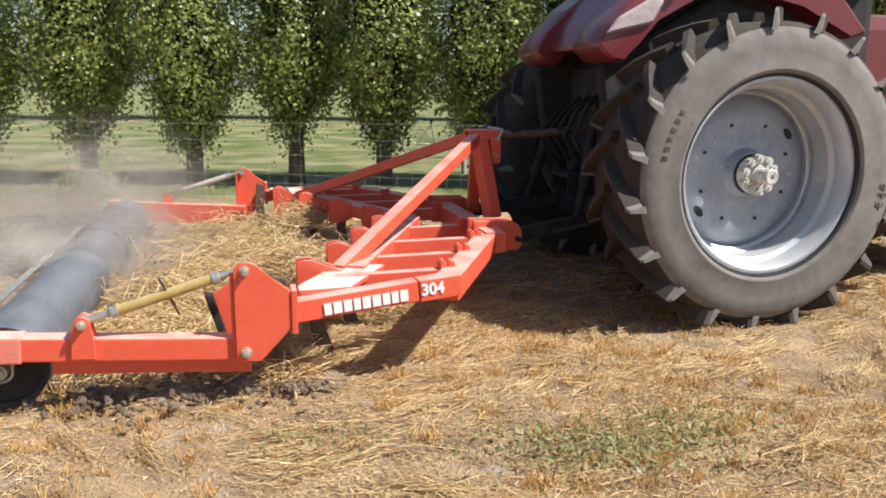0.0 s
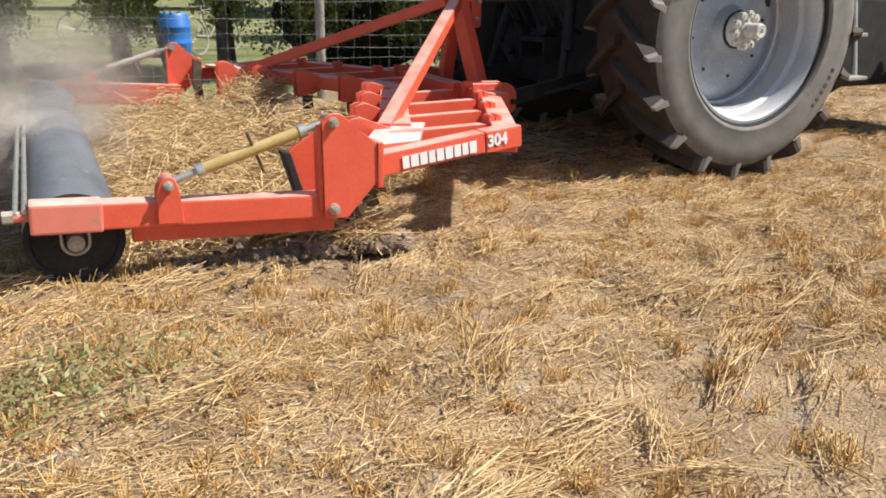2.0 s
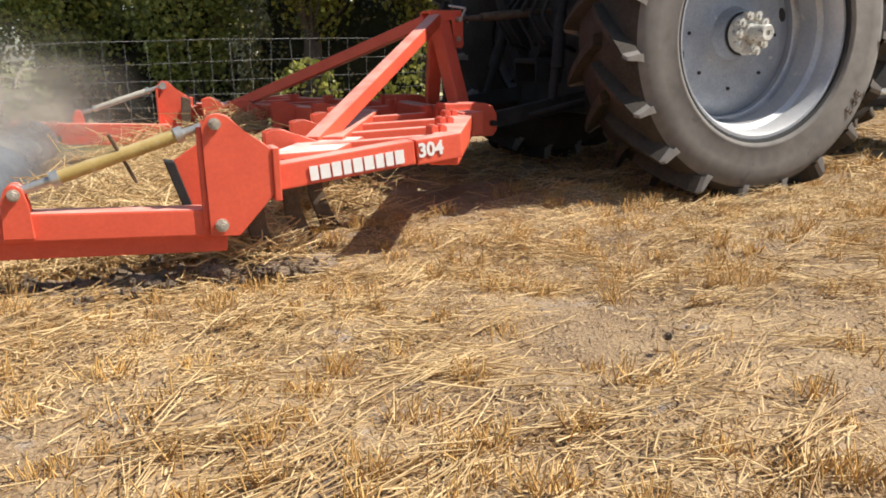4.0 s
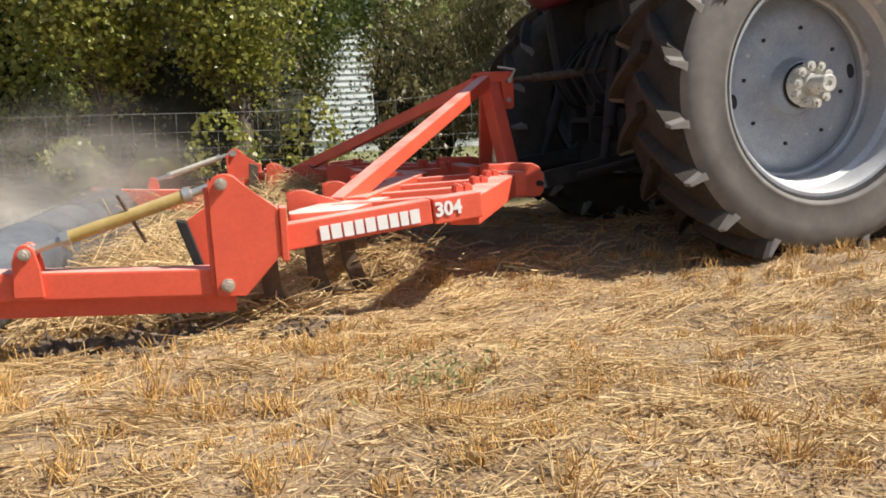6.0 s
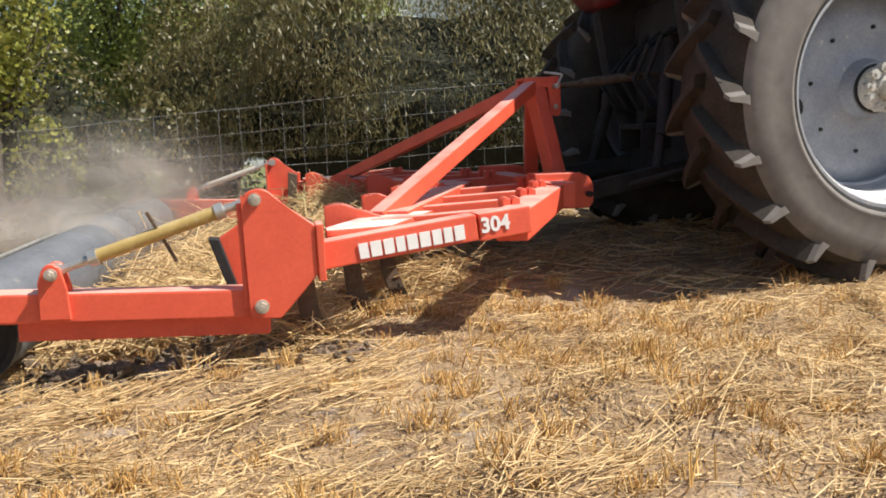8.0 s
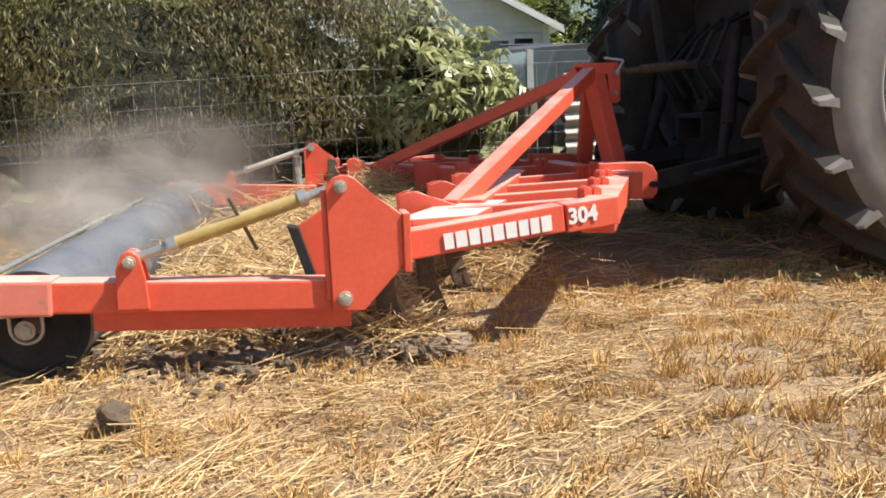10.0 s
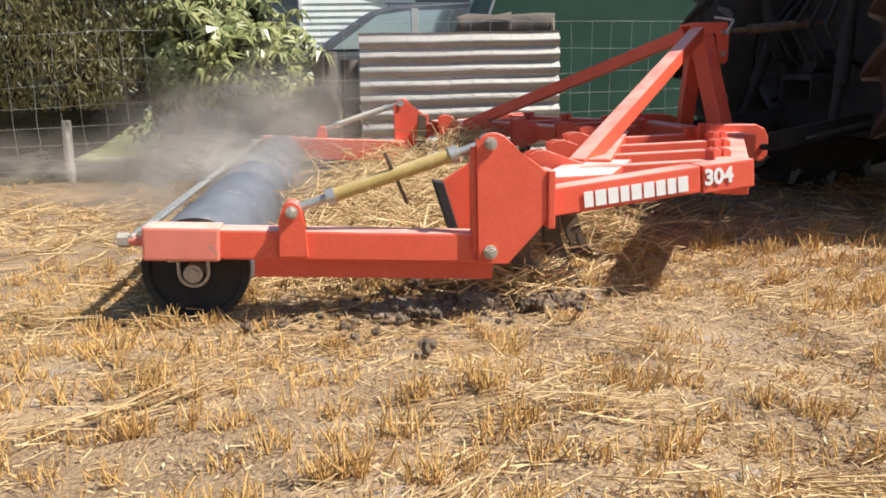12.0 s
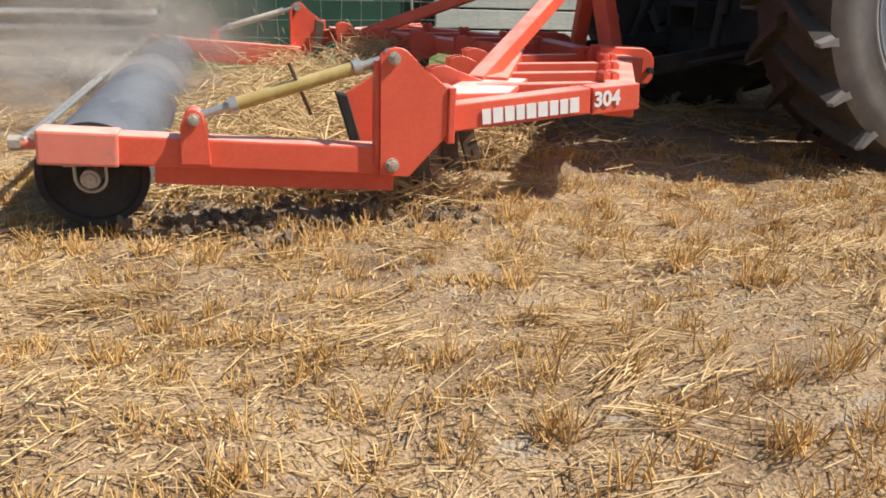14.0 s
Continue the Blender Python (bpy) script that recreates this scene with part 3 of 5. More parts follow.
        bmesh.ops.bevel(bm, geom=list(bm.edges), offset=0.003, segments=1, affect="EDGES")
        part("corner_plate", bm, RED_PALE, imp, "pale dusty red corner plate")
        # fore-and-aft rails
        for y, x0, x1 in ((0.34, 0.36, 0.88), (0.66, 0.50, 1.04), (1.0, 0.63, 1.2), (1.38, 0.8, 1.25)):
            bm = bmesh.new()
            beam(bm, (x0, Y(y), 0.372), (x1, Y(y), 0.382), 0.05, 0.075, 0.004)
            rl = part("rail", bm, RED, imp)
            bm = bmesh.new()
            for dx in (-0.035, 0.0):
                slab(bm, [(x1 - 0.04 + dx, 0.37), (x1 - 0.04 + dx, 0.41), (x1 - 0.025 + dx, 0.42), (x1 - 0.01 + dx, 0.41), (x1 - 0.01 + dx, 0.37)], Y(y - 0.03), Y(y + 0.03), 0.003)
            part("clamp", bm, RED, rl)
        # leg plates along the rear beam, each with its shank
        for k in range(1, 5):
            y = 0.10 + 0.35 * k
            x = 0.035 + 0.47 * y
            for dy in (-0.03, 0.03):
                bm = bmesh.new()
                slab(bm, [(px * 0.95 + x, (0.16 + (pz - 0.145) * 0.70) if far and k < 3 else (0.265 + (pz - 0.145) * 0.42)) for px, pz in fin_outline()], Y(y + dy - 0.006), Y(y + dy + 0.006), 0.003)
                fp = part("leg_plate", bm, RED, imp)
            bolt(fp, x + 0.035, Y(y - 0.037), 0.31, 0.013, far, 0.018)
        for k in range(0, 5):
            y = 0.2 if k == 0 else 0.10 + 0.35 * k
            x = 0.03 + 0.47 * y - (0.05 if k == 0 else 0)
            bm = bmesh.new()
            slab(bm, [(x + 0.03, 0.42), (x + 0.09, 0.40), (x + 0.075, 0.24), (x + 0.085, 0.12), (x + 0.12, 0.02), (x + 0.2, -0.10), (x + 0.17, -0.14), (x + 0.07, -0.02), (x + 0.03, 0.1), (x + 0.018, 0.24)], Y(y - 0.013), Y(y + 0.013), 0.004)
            part("shank", bm, RUST, imp, "soil-stained steel ripper leg")
        # roller bearing
        bm = bmesh.new()
        box(bm, (-0.83, Y(0.075), 0.19), (0.14, 0.022, 0.016), bevel=0.003)
        for i in range(12):
            t0, t1 = math.pi * (1.0 + i / 12), math.pi * (1.0 + (i + 1) / 12)
            tube(bm, (-0.83 + 0.04 * math.cos(t0), Y(0.06), 0.152 + 0.04 * math.sin(t0)), (-0.83 + 0.04 * math.cos(t1), Y(0.06), 0.152 + 0.04 * math.sin(t1)), 0.005, 6)
        for dx in (-0.04, 0.04):
            tube(bm, (-0.83 + dx, Y(0.06), 0.15), (-0.83 + dx, Y(0.06), 0.19), 0.005, 6)
        br = part("bearing", bm, BOLT, imp, "grey roller bearing clip", True)
        bm = bmesh.new()
        tube(bm, (-0.83, Y(0.045), 0.15), (-0.83, Y(0.13), 0.15), 0.026, 20)
        tube(bm, (-0.83, Y(0.036), 0.15), (-0.83, Y(0.045), 0.15), 0.018, 6)
        part("stub_axle", bm, BOLT, br, "", True)
        # hitch ear
        bm = bmesh.new()
        ear = [(1.20, 0.27), (1.20, 0.435), (1.42, 0.43), (1.46, 0.41), (1.482, 0.37), (1.482, 0.29), (1.46, 0.265)]
        for y in (1.17, 1.27):
            slab(bm, ear, Y(y - 0.009), Y(y + 0.009), 0.004)
        hp = part("hitch_ear", bm, RED, imp)
        bm = bmesh.new()
        tube(bm, (1.455, Y(1.13), 0.33), (1.455, Y(1.3), 0.33), 0.014, 12)
        part("hitch_pin", bm, SOOT, hp)
        # mast post and its stay
        bm = bmesh.new()
        beam(bm, (1.425, Y(1.44), 0.41), (1.385, Y(1.63), 0.875), 0.07, 0.1, 0.005)
        part("mast_post", bm, RED, imp)
        bm = bmesh.new()
        beam(bm, (0.39, Y(0.466), 0.383), (1.337, Y(1.62), 0.875), 0.062, 0.062, 0.005)
        part("mast_stay", bm, RED, imp)
        # mast head cheek
        bm = bmesh.new()
        slab(bm, [(1.305, 0.845), (1.305, 0.885), (1.49, 0.885), (1.50, 0.86), (1.50, 0.71), (1.485, 0.695), (1.445, 0.70), (1.435, 0.845)], Y(1.615), Y(1.630), 0.003)
        mc = part("mast_cheek", bm, RED, imp)
        bolt(mc, 1.472, Y(1.615), 0.745, 0.012, far, 0.014)
        # lettering in white: plain blocks for the name, digits for the size
        if not far:
            lead = Matrix.Translation((0.292, 0.0512, 0.2875)) @ Matrix.Rotation(math.atan2(0.046, 0.485), 4, "Z") @ Matrix.Rotation(-math.atan2(0.046, 0.485), 4, "Y")
            x = 0.0
            for i, w in enumerate((0.031, 0.036, 0.034, 0.030, 0.035, 0.036, 0.032, 0.030, 0.035)):
                bm = bmesh.new()
                slab(bm, [(0.0, 0), (0.0, 0.046), (w - 0.003, 0.046), (w - 0.003, 0)], -0.0015, 0.0015, 0)
                moved(bm, lead @ Matrix.Translation((x, 0, 0)))
                part("letter_block", bm, WHITE, imp, "white painted block")
                x += w + 0.0045
            cv = bpy.data.curves.new("digits", "FONT")
            cv.body, cv.size, cv.extrude, cv.offset = "304", 0.064, 0.0015, 0.0022
            tmp = new("digits", cv)
            dg = bpy.context.evaluated_depsgraph_get()
            me = bpy.data.meshes.new_from_object(tmp.evaluated_get(dg))
            bpy.data.objects.remove(tmp)
            me.materials.append(WHITE)
            dgt = new("digits", me)
            dgt.parent = imp
            dgt["label"] = "white painted number 304"
            dgt.matrix_local = Matrix.Translation((0.674, 0.0885, 0.334)) @ Matrix.Rotation(0.095, 4, "Z") @ Matrix.Rotation(-0.075, 4, "Y") @ pose(0, 0, 0, 90, 0, 0)
    # mast head top plate, top link pin, centre cross member
    bm = bmesh.new()
    box(bm, (1.40, YC, 0.888), (0.18, 0.15, 0.014), bevel=0.003)
    part("mast_cap", bm, RED, imp)
    bm = bmesh.new()
    tube(bm, (1.465, YC - 0.12, 0.845), (1.465, YC + 0.12, 0.845), 0.013, 12)
    tube(bm, (1.465, YC - 0.12, 0.845), (1.49, YC - 0.13, 0.90), 0.006, 8)
    tube(bm, (1.49, YC - 0.13, 0.90), (1.40, YC - 0.11, 0.915), 0.006, 8)
    part("top_link_pin", bm, STEEL, imp, "steel top link pin with a handle", True)
    bm = bmesh.new()
    beam(bm, (1.28, 1.0, 0.40), (1.28, 2 * YC - 1.0, 0.40), 0.11, 0.11, 0.006)
    part("hitch_beam", bm, RED, imp)
    # scraper behind the roller
    bm = bmesh.new()
    for dx, z in ((-0.985, 0.262), (-0.958, 0.272)):
        tube(bm, (dx, 0.04, z), (dx, 2 * YC - 0.04, z), 0.0085, 10)
    sc = part("scraper_bar", bm, STEEL, imp, "pale twin scraper rods behind the roller", True)
    for far in (False, True):
        bm = bmesh.new()
        tube(bm, (-0.99, side_y(0.055, far), 0.253), (-0.93, side_y(0.055, far), 0.251), 0.017, 14)
        part("spigot", bm, RED_WORN, sc, "", True)
        bm = bmesh.new()
        tube(bm, (-1.02, side_y(0.055, far), 0.254), (-0.99, side_y(0.055, far), 0.253), 0.021, 6)
        part("nut", bm, BOLT, sc)
    # the roller itself, which turns
    bm = bmesh.new()
    lathe(bm, [(0.0, -1.56), (0.03, -1.56), (0.03, -1.575), (0.135, -1.575), (0.135, -1.59), (0.148, -1.59), (0.15, -1.58), (0.15, 1.58), (0.148, 1.59), (0.135, 1.59), (0.135, 1.575), (0.03, 1.575), (0.03, 1.56), (0.0, 1.56)], 56)
    ro = part("roller", bm, ROLLER, imp, "dusty blue-grey steel roller drum", True)
    for s in (-1, 1):
        bm = bmesh.new()
        lathe(bm, [(0.028, 1.577), (0.134, 1.577), (0.136, 1.591), (0.1495, 1.591), (0.1495, 1.595), (0.130, 1.595), (0.126, 1.582), (0.028, 1.582)], 48, True)
        moved(bm, Matrix.Diagonal((1, s, 1, 1)))
        part("end_disc", bm, SOOT, ro, "black roller end disc", True)
    return imp, ro


implement, roller = build_implement()


def carried_straw():
    """Straw that bunches up behind the legs and rides along with the machine."""
    rng = np.random.default_rng(21)
    lumps = [(0.0, 0.75, 0.09, 0.15), (-0.18, 0.6, 0.07, 0.14), (-0.32, 0.95, 0.07, 0.16), (-0.05, 1.25, 0.11, 0.17), (0.1, 1.6, 0.12, 0.18), (-0.2, 1.7, 0.1, 0.2), (0.22, 1.95, 0.13, 0.18), (0.1, 2.3, 0.12, 0.18), (-0.2, 2.5, 0.1, 0.2), (0.0, 2.8, 0.1, 0.16), (-0.35, 1.35, 0.08, 0.17), (-0.45, 0.45, 0.05, 0.12), (0.0, 0.4, 0.07, 0.1), (0.36, 2.45, 0.27, 0.1), (0.42, 1.1, 0.24, 0.08),
             (0.62, 1.05, 0.04, 0.12), (0.1, 0.3, 0.02, 0.07), (0.16, 0.2, 0.03, 0.05), (-0.55, 0.7, 0.05, 0.1), (0.3, 1.5, 0.2, 0.1)]
    b, w = [], []
    for x, y, z, s in lumps:
        k = 420
        p = rng.normal(0, 1, (k, 3)) * (s, s, s * 0.42) + (x, y, z)
        b.append(p)
        h = rng.uniform(0, 6.283, k)
        w.append(np.stack([np.cos(h), np.sin(h), rng.normal(0.1, 0.38, k)], 1))
    b, w = np.concatenate(b), np.concatenate(w)
    b[:, 2] = np.abs(b[:, 2])
    l = rng.uniform(0.07, 0.26, (len(b), 1))
    v, f = stalks(b - unit(w) * l * 0.5, w, l, 0.0022 * rng.uniform(0.6, 1.4, (len(b), 1)), rng)
    v[:, 2] = np.maximum(v[:, 2], -0.01)
    return tagged(new("bunched_straw", stuff_mesh("bunched_straw", v, f, STRAW)), "bunched golden straw dragged along under the cultivator", "straw", kind="stuff")


straw_bunch = carried_straw()


def clod_mesh(seed, n=2):
    rng = random.Random(seed)
    bm = bmesh.new()
    bmesh.ops.create_icosphere(bm, subdivisions=n, radius=1.0)
    for v in bm.verts:
        q = v.co * 1.4 + Vector((seed * 7.3, 0, 0))
        v.co *= 0.8 + 0.55 * noise.noise(q) + 0.2 * noise.noise(q * 3)
        v.co.z *= 0.75
    me = bpy.data.meshes.new("clod")
    bm.to_mesh(me)
    bm.free()
    me.materials.append(SOIL)
    return me


CLODS = [clod_mesh(i) for i in range(5)]


def build_soil():
    """Broken soil that boils up behind the near legs and rides along."""
    rng = random.Random(5)
    heap = tagged(empty("broken_soil"), "dark broken soil clods thrown up behind the ripper legs", "soil", kind="stuff")
    for i in range(150):
        t = rng.random() ** 0.8
        ob = new("clod", rng.choice(CLODS))
        ob.parent = heap
        s = rng.uniform(0.005, 0.017) * (2.4 if rng.random() < 0.1 else 1)
        ob.matrix_local = pose(0.3 - 1.0 * t + rng.gauss(0, 0.05), 0.11 + rng.gauss(0, 0.11), rng.uniform(0, 0.05) * (1 - t) + s * 0.1, rng.uniform(0, 360), rng.uniform(0, 360), rng.uniform(0, 360)) @ Matrix.Diagonal((s * rng.uniform(0.8, 1.6), s, s, 1))
    for n in range(4):
        bm = bmesh.new()
        bmesh.ops.create_icosphere(bm, subdivisions=5, radius=1.0)
        for v in bm.verts:
            q = v.co.copy()
            g = Vector((q.x * 5, q.y * 3.4, q.z * 1.6)) + Vector((n * 9, 0, 0))
            k = 0.85 + 0.3 * noise.noise(g * 0.5) + 0.34 * abs(noise.noise(g)) + 0.22 * abs(noise.noise(g * 2.3)) + 0.12 * noise.noise(g * 5)
            v.co = Vector((q.x * 0.15 * k, q.y * 0.085 * k, q.z * 0.036 * k))
        ridge = part("soil_ridge", bm, SOIL, heap)
        ridge.location = (0.22 - 0.24 * n, 0.13 + 0.05 * (n % 2), -0.01 - 0.005 * n)
    return heap


soil_heap = build_soil()


# ---- the tractor ----
WHEEL_X, WHEEL_Z, WHEEL_Y = 2.456, 0.735, 0.625
TRACTOR_Y = 1.54  # the tractor's centre line
WHEEL_R = 0.69  # rolled radius, with some slip


def tyre_mesh(bm, R, w, r_rim, lug_h=0.055):
    """A lathe tyre; R is the lug tip radius, w the width."""
    b = R - lug_h
    h = w / 2
    lathe(bm, [(r_rim, -h * 0.80), (r_rim + 0.018, -h * 0.95), (r_rim + 0.034, -h * 1.01), (r_rim + 0.04, -h * 1.03), (r_rim + 0.046, -h * 1.035), (r_rim + 0.053, -h * 1.02), (r_rim + (b - r_rim) * 0.5, -h * 1.06), (b - 0.075, -h * 1.02), (b - 0.035, -h * 0.95), (b - 0.008, -h * 0.8), (b, 0),
               (b - 0.008, h * 0.8), (b - 0.035, h * 0.95), (b - 0.075, h * 1.02), (r_rim + (b - r_rim) * 0.5, h * 1.06), (r_rim + 0.06, h * 1.02), (r_rim + 0.02, h * 0.93), (r_rim, h * 0.80), (r_rim - 0.015, 0)], 96, True)


def lug_mesh(R, w, s, lug_h=0.055):
    """One chevron lug; its inner end leads as the wheel rolls."""
    bm = bmesh.new()
    b, h = R - lug_h, w / 2
    rows = []
    for f, bot, top, wid, lead in ((1.055, b - 0.05, b - 0.032, 0.012, -0.02), (1.05, b - 0.035, R - 0.024, 0.008, -0.008), (1.0, b - 0.03, R - 0.006, 0.0085, 0.012), (0.9, b - 0.03, R - 0.003, 0.0125, 0.045), (0.6, b - 0.02, R, 0.0165, 0.12), (0.25, b - 0.02, R - 0.003, 0.018, 0.20), (-0.06, b - 0.02, R - 0.01, 0.024, 0.265)):
        ring = []
        for r, e in ((bot, wid * 1.75), (top, wid), (top, -wid), (bot, -wid * 1.75)):
            t = -lead + e / R
            ring.append(bm.verts.new((r * math.cos(t), s * h * f, r * math.sin(t))))
        rows.append(ring)
    for n, (p, q) in enumerate(zip(rows, rows[1:])):
        for k in range(3):
            fc = bm.faces.new((p[k], p[k + 1], q[k + 1], q[k]))
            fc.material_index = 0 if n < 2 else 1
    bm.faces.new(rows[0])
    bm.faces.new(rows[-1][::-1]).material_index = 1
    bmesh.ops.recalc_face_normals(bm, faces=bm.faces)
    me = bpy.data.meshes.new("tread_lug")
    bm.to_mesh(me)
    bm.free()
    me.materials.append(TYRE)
    me.materials.append(TREAD_AND_SHADE)
    return me


def build_wheel(name, parent, x, y, z, R, w, r_rim, far, lugs, disc_at, front=False):
    hub = empty(name, x, y, z)
    hub.parent = parent
    s = 1 if far else -1
    bm = bmesh.new()
    tyre_mesh(bm, R, w, r_rim)
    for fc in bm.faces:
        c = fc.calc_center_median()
        # tread is dark rubber; the inner side takes its colour as painted shade
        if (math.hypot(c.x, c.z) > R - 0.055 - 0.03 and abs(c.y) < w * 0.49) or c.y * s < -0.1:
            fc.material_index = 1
    part("tyre", bm, [TYRE, TREAD_AND_SHADE], hub, "dusty grey-brown tractor tyre", True)
    for t in (-1, 1):
        me = lug_mesh(R, w, t)
        for i in range(lugs):
            lug = new("tread_lug", me)
            lug.parent = hub
            lug.matrix_local = Matrix.Rotation(2 * math.pi * (i + (0.5 if t > 0 else 0)) / lugs, 4, "Y")
    bm = bmesh.new()
    e = w / 2
    # rim barrel with its flange, open to the outside
    lathe(bm, [(r_rim + 0.012, s * e * 0.86), (r_rim + 0.012, s * e * 0.9), (r_rim - 0.004, s * e * 0.905), (r_rim - 0.02, s * e * 0.8), (r_rim - 0.025, s * e * 0.5), (r_rim - 0.045, s * e * 0.42), (r_rim - 0.05, s * e * 0.0), (r_rim - 0.075, -s * e * 0.1), (r_rim - 0.08, -s * e * 0.5), (r_rim - 0.03, -s * e * 0.62), (r_rim - 0.02, -s * e * 0.8), (r_rim + 0.012, -s * e * 0.86),
               (r_rim + 0.012, -s * e * 0.82), (r_rim - 0.012, -s * e * 0.76), (r_rim - 0.022, -s * e * 0.6), (r_rim - 0.07, -s * e * 0.48), (r_rim - 0.065, -s * e * 0.06), (r_rim - 0.04, s * e * 0.04), (r_rim - 0.035, s * e * 0.44), (r_rim - 0.012, s * e * 0.55), (r_rim - 0.008, s * e * 0.82)], 80, True)
    part("rim", bm, RIM, hub, "silver painted steel rim", True)
    bm = bmesh.new()
    lathe(bm, [(r_rim + 0.010, s * e * 0.91), (r_rim + 0.013, s * e * 0.965), (r_rim + 0.024, s * e * 0.985), (r_rim + 0.026, s * e * 0.93)], 80, True)
    part("bead_gap", bm, BLACK, hub, "dark line between tyre and rim", True)
    d = disc_at
    bm = bmesh.new()
    rd = r_rim - 0.08
    lathe(bm, [(0.0, s * d), (0.105, s * d), (0.125, s * (d - 0.055)), (rd * 0.55, s * (d - 0.07)), (rd * 0.72, s * (d - 0.06)), (rd * 0.9, s * (d - 0.075)), (rd * 0.98, s * (d - 0.11)), (rd + 0.004, s * (d - 0.115)), (rd + 0.004, s * (d - 0.13)), (0.0, s * (d - 0.12))], 64)
    part("disc", bm, DISC, hub, "grey dished wheel disc", True)
    for ang, rr, size in ((218, 0.80, 0.026), (38, 0.80, 0.026)):
        a = radians(ang)
        bm = bmesh.new()
        tube(bm, (0, -0.006, 0), (0, 0.006, 0), size, 20)
        moved(bm, Matrix.Translation((rd * rr * math.cos(a), s * (d - 0.066), rd * rr * math.sin(a))) @ Matrix.Rotation(-a, 4, "Y") @ Matrix.Diagonal((0.7, 1, 1.25, 1)))
        part("hand_hole", bm, BLACK, hub, "dark oval hand hole")
    for i in range(8):
        a = radians(20 + 45 * i)
        c = Vector((rd * 0.66 * math.cos(a), s * (d - 0.062), rd * 0.66 * math.sin(a)))
        bm = bmesh.new()
        tube(bm, c + Vector((0, -0.006, 0)), c + Vector((0, 0.006, 0)), 0.0085, 10)
        part("bolt_hole", bm, BLACK, hub)
    d += 0.03
    bm = bmesh.new()
    lathe(bm, [(0.0, s * (d + 0.045)), (0.045, s * (d + 0.045)), (0.05, s * (d + 0.03)), (0.082, s * (d + 0.028)), (0.088, s * (d + 0.02)), (0.088, s * (d - 0.05)), (0.0, s * (d - 0.01))], 40)
    part("hub", bm, HUB, hub, "chipped pale hub casting", True)
    # black ring that paints the shadow round the hub
    bm = bmesh.new()
    lathe(bm, [(0.088, s * (d - 0.04)), (0.088, s * (d - 0.022)), (0.097, s * (d - 0.024)), (0.101, s * (d - 0.04)), (0.098, s * (d - 0.05))], 40)
    part("hub_shade", bm, BLACK, hub, "dark ring painting the shadow round the hub", True)
    for i in range(10):
        a = radians(22 + 36 * i)
        bm = bmesh.new()
        c = Vector((0.081 * math.cos(a), s * (d + 0.012), 0.081 * math.sin(a)))
        tube(bm, c, c + Vector((0, s * 0.036, 0)), 0.0205, 8)
        tube(bm, c, c + Vector((0, s * 0.044, 0)), 0.008, 8)
        part("wheel_nut", bm, HUB, hub)
    if not front:
        # raised marks on the sidewall
        for k in range(9):
            a = radians(-14 + 4.2 * k + (150 if k > 2 else 0))
            bm = bmesh.new()
            tall = 0.05 if k < 3 else 0.024
            for dx in (-0.4, 0.0, 0.4):
                box(bm, (tall * dx, 0, 0), (0.006, 0.005, 0.02), bevel=0.0015)
            box(bm, (0, 0, 0.008 if k % 2 else -0.008), (tall, 0.005, 0.006), bevel=0.0015)
            moved(bm, Matrix.Rotation(-a, 4, "Y") @ Matrix.Translation((0.625 if k < 3 else 0.60, s * w * 0.5295, 0)))
            part("sidewall_mark", bm, RUST, hub, "dark moulded mark")
        bm = bmesh.new()
        lathe(bm, [(0.0, s * (d + 0.125)), (0.012, s * (d + 0.125)), (0.012, s * (d + 0.133)), (0.032, s * (d + 0.135)), (0.037, s * (d + 0.13)), (0.037, s * (d + 0.02)), (0.0, s * (d + 0.02))], 28)
        part("axle_stub", bm, HUB, hub, "pale steel axle stub", True)
    return hub


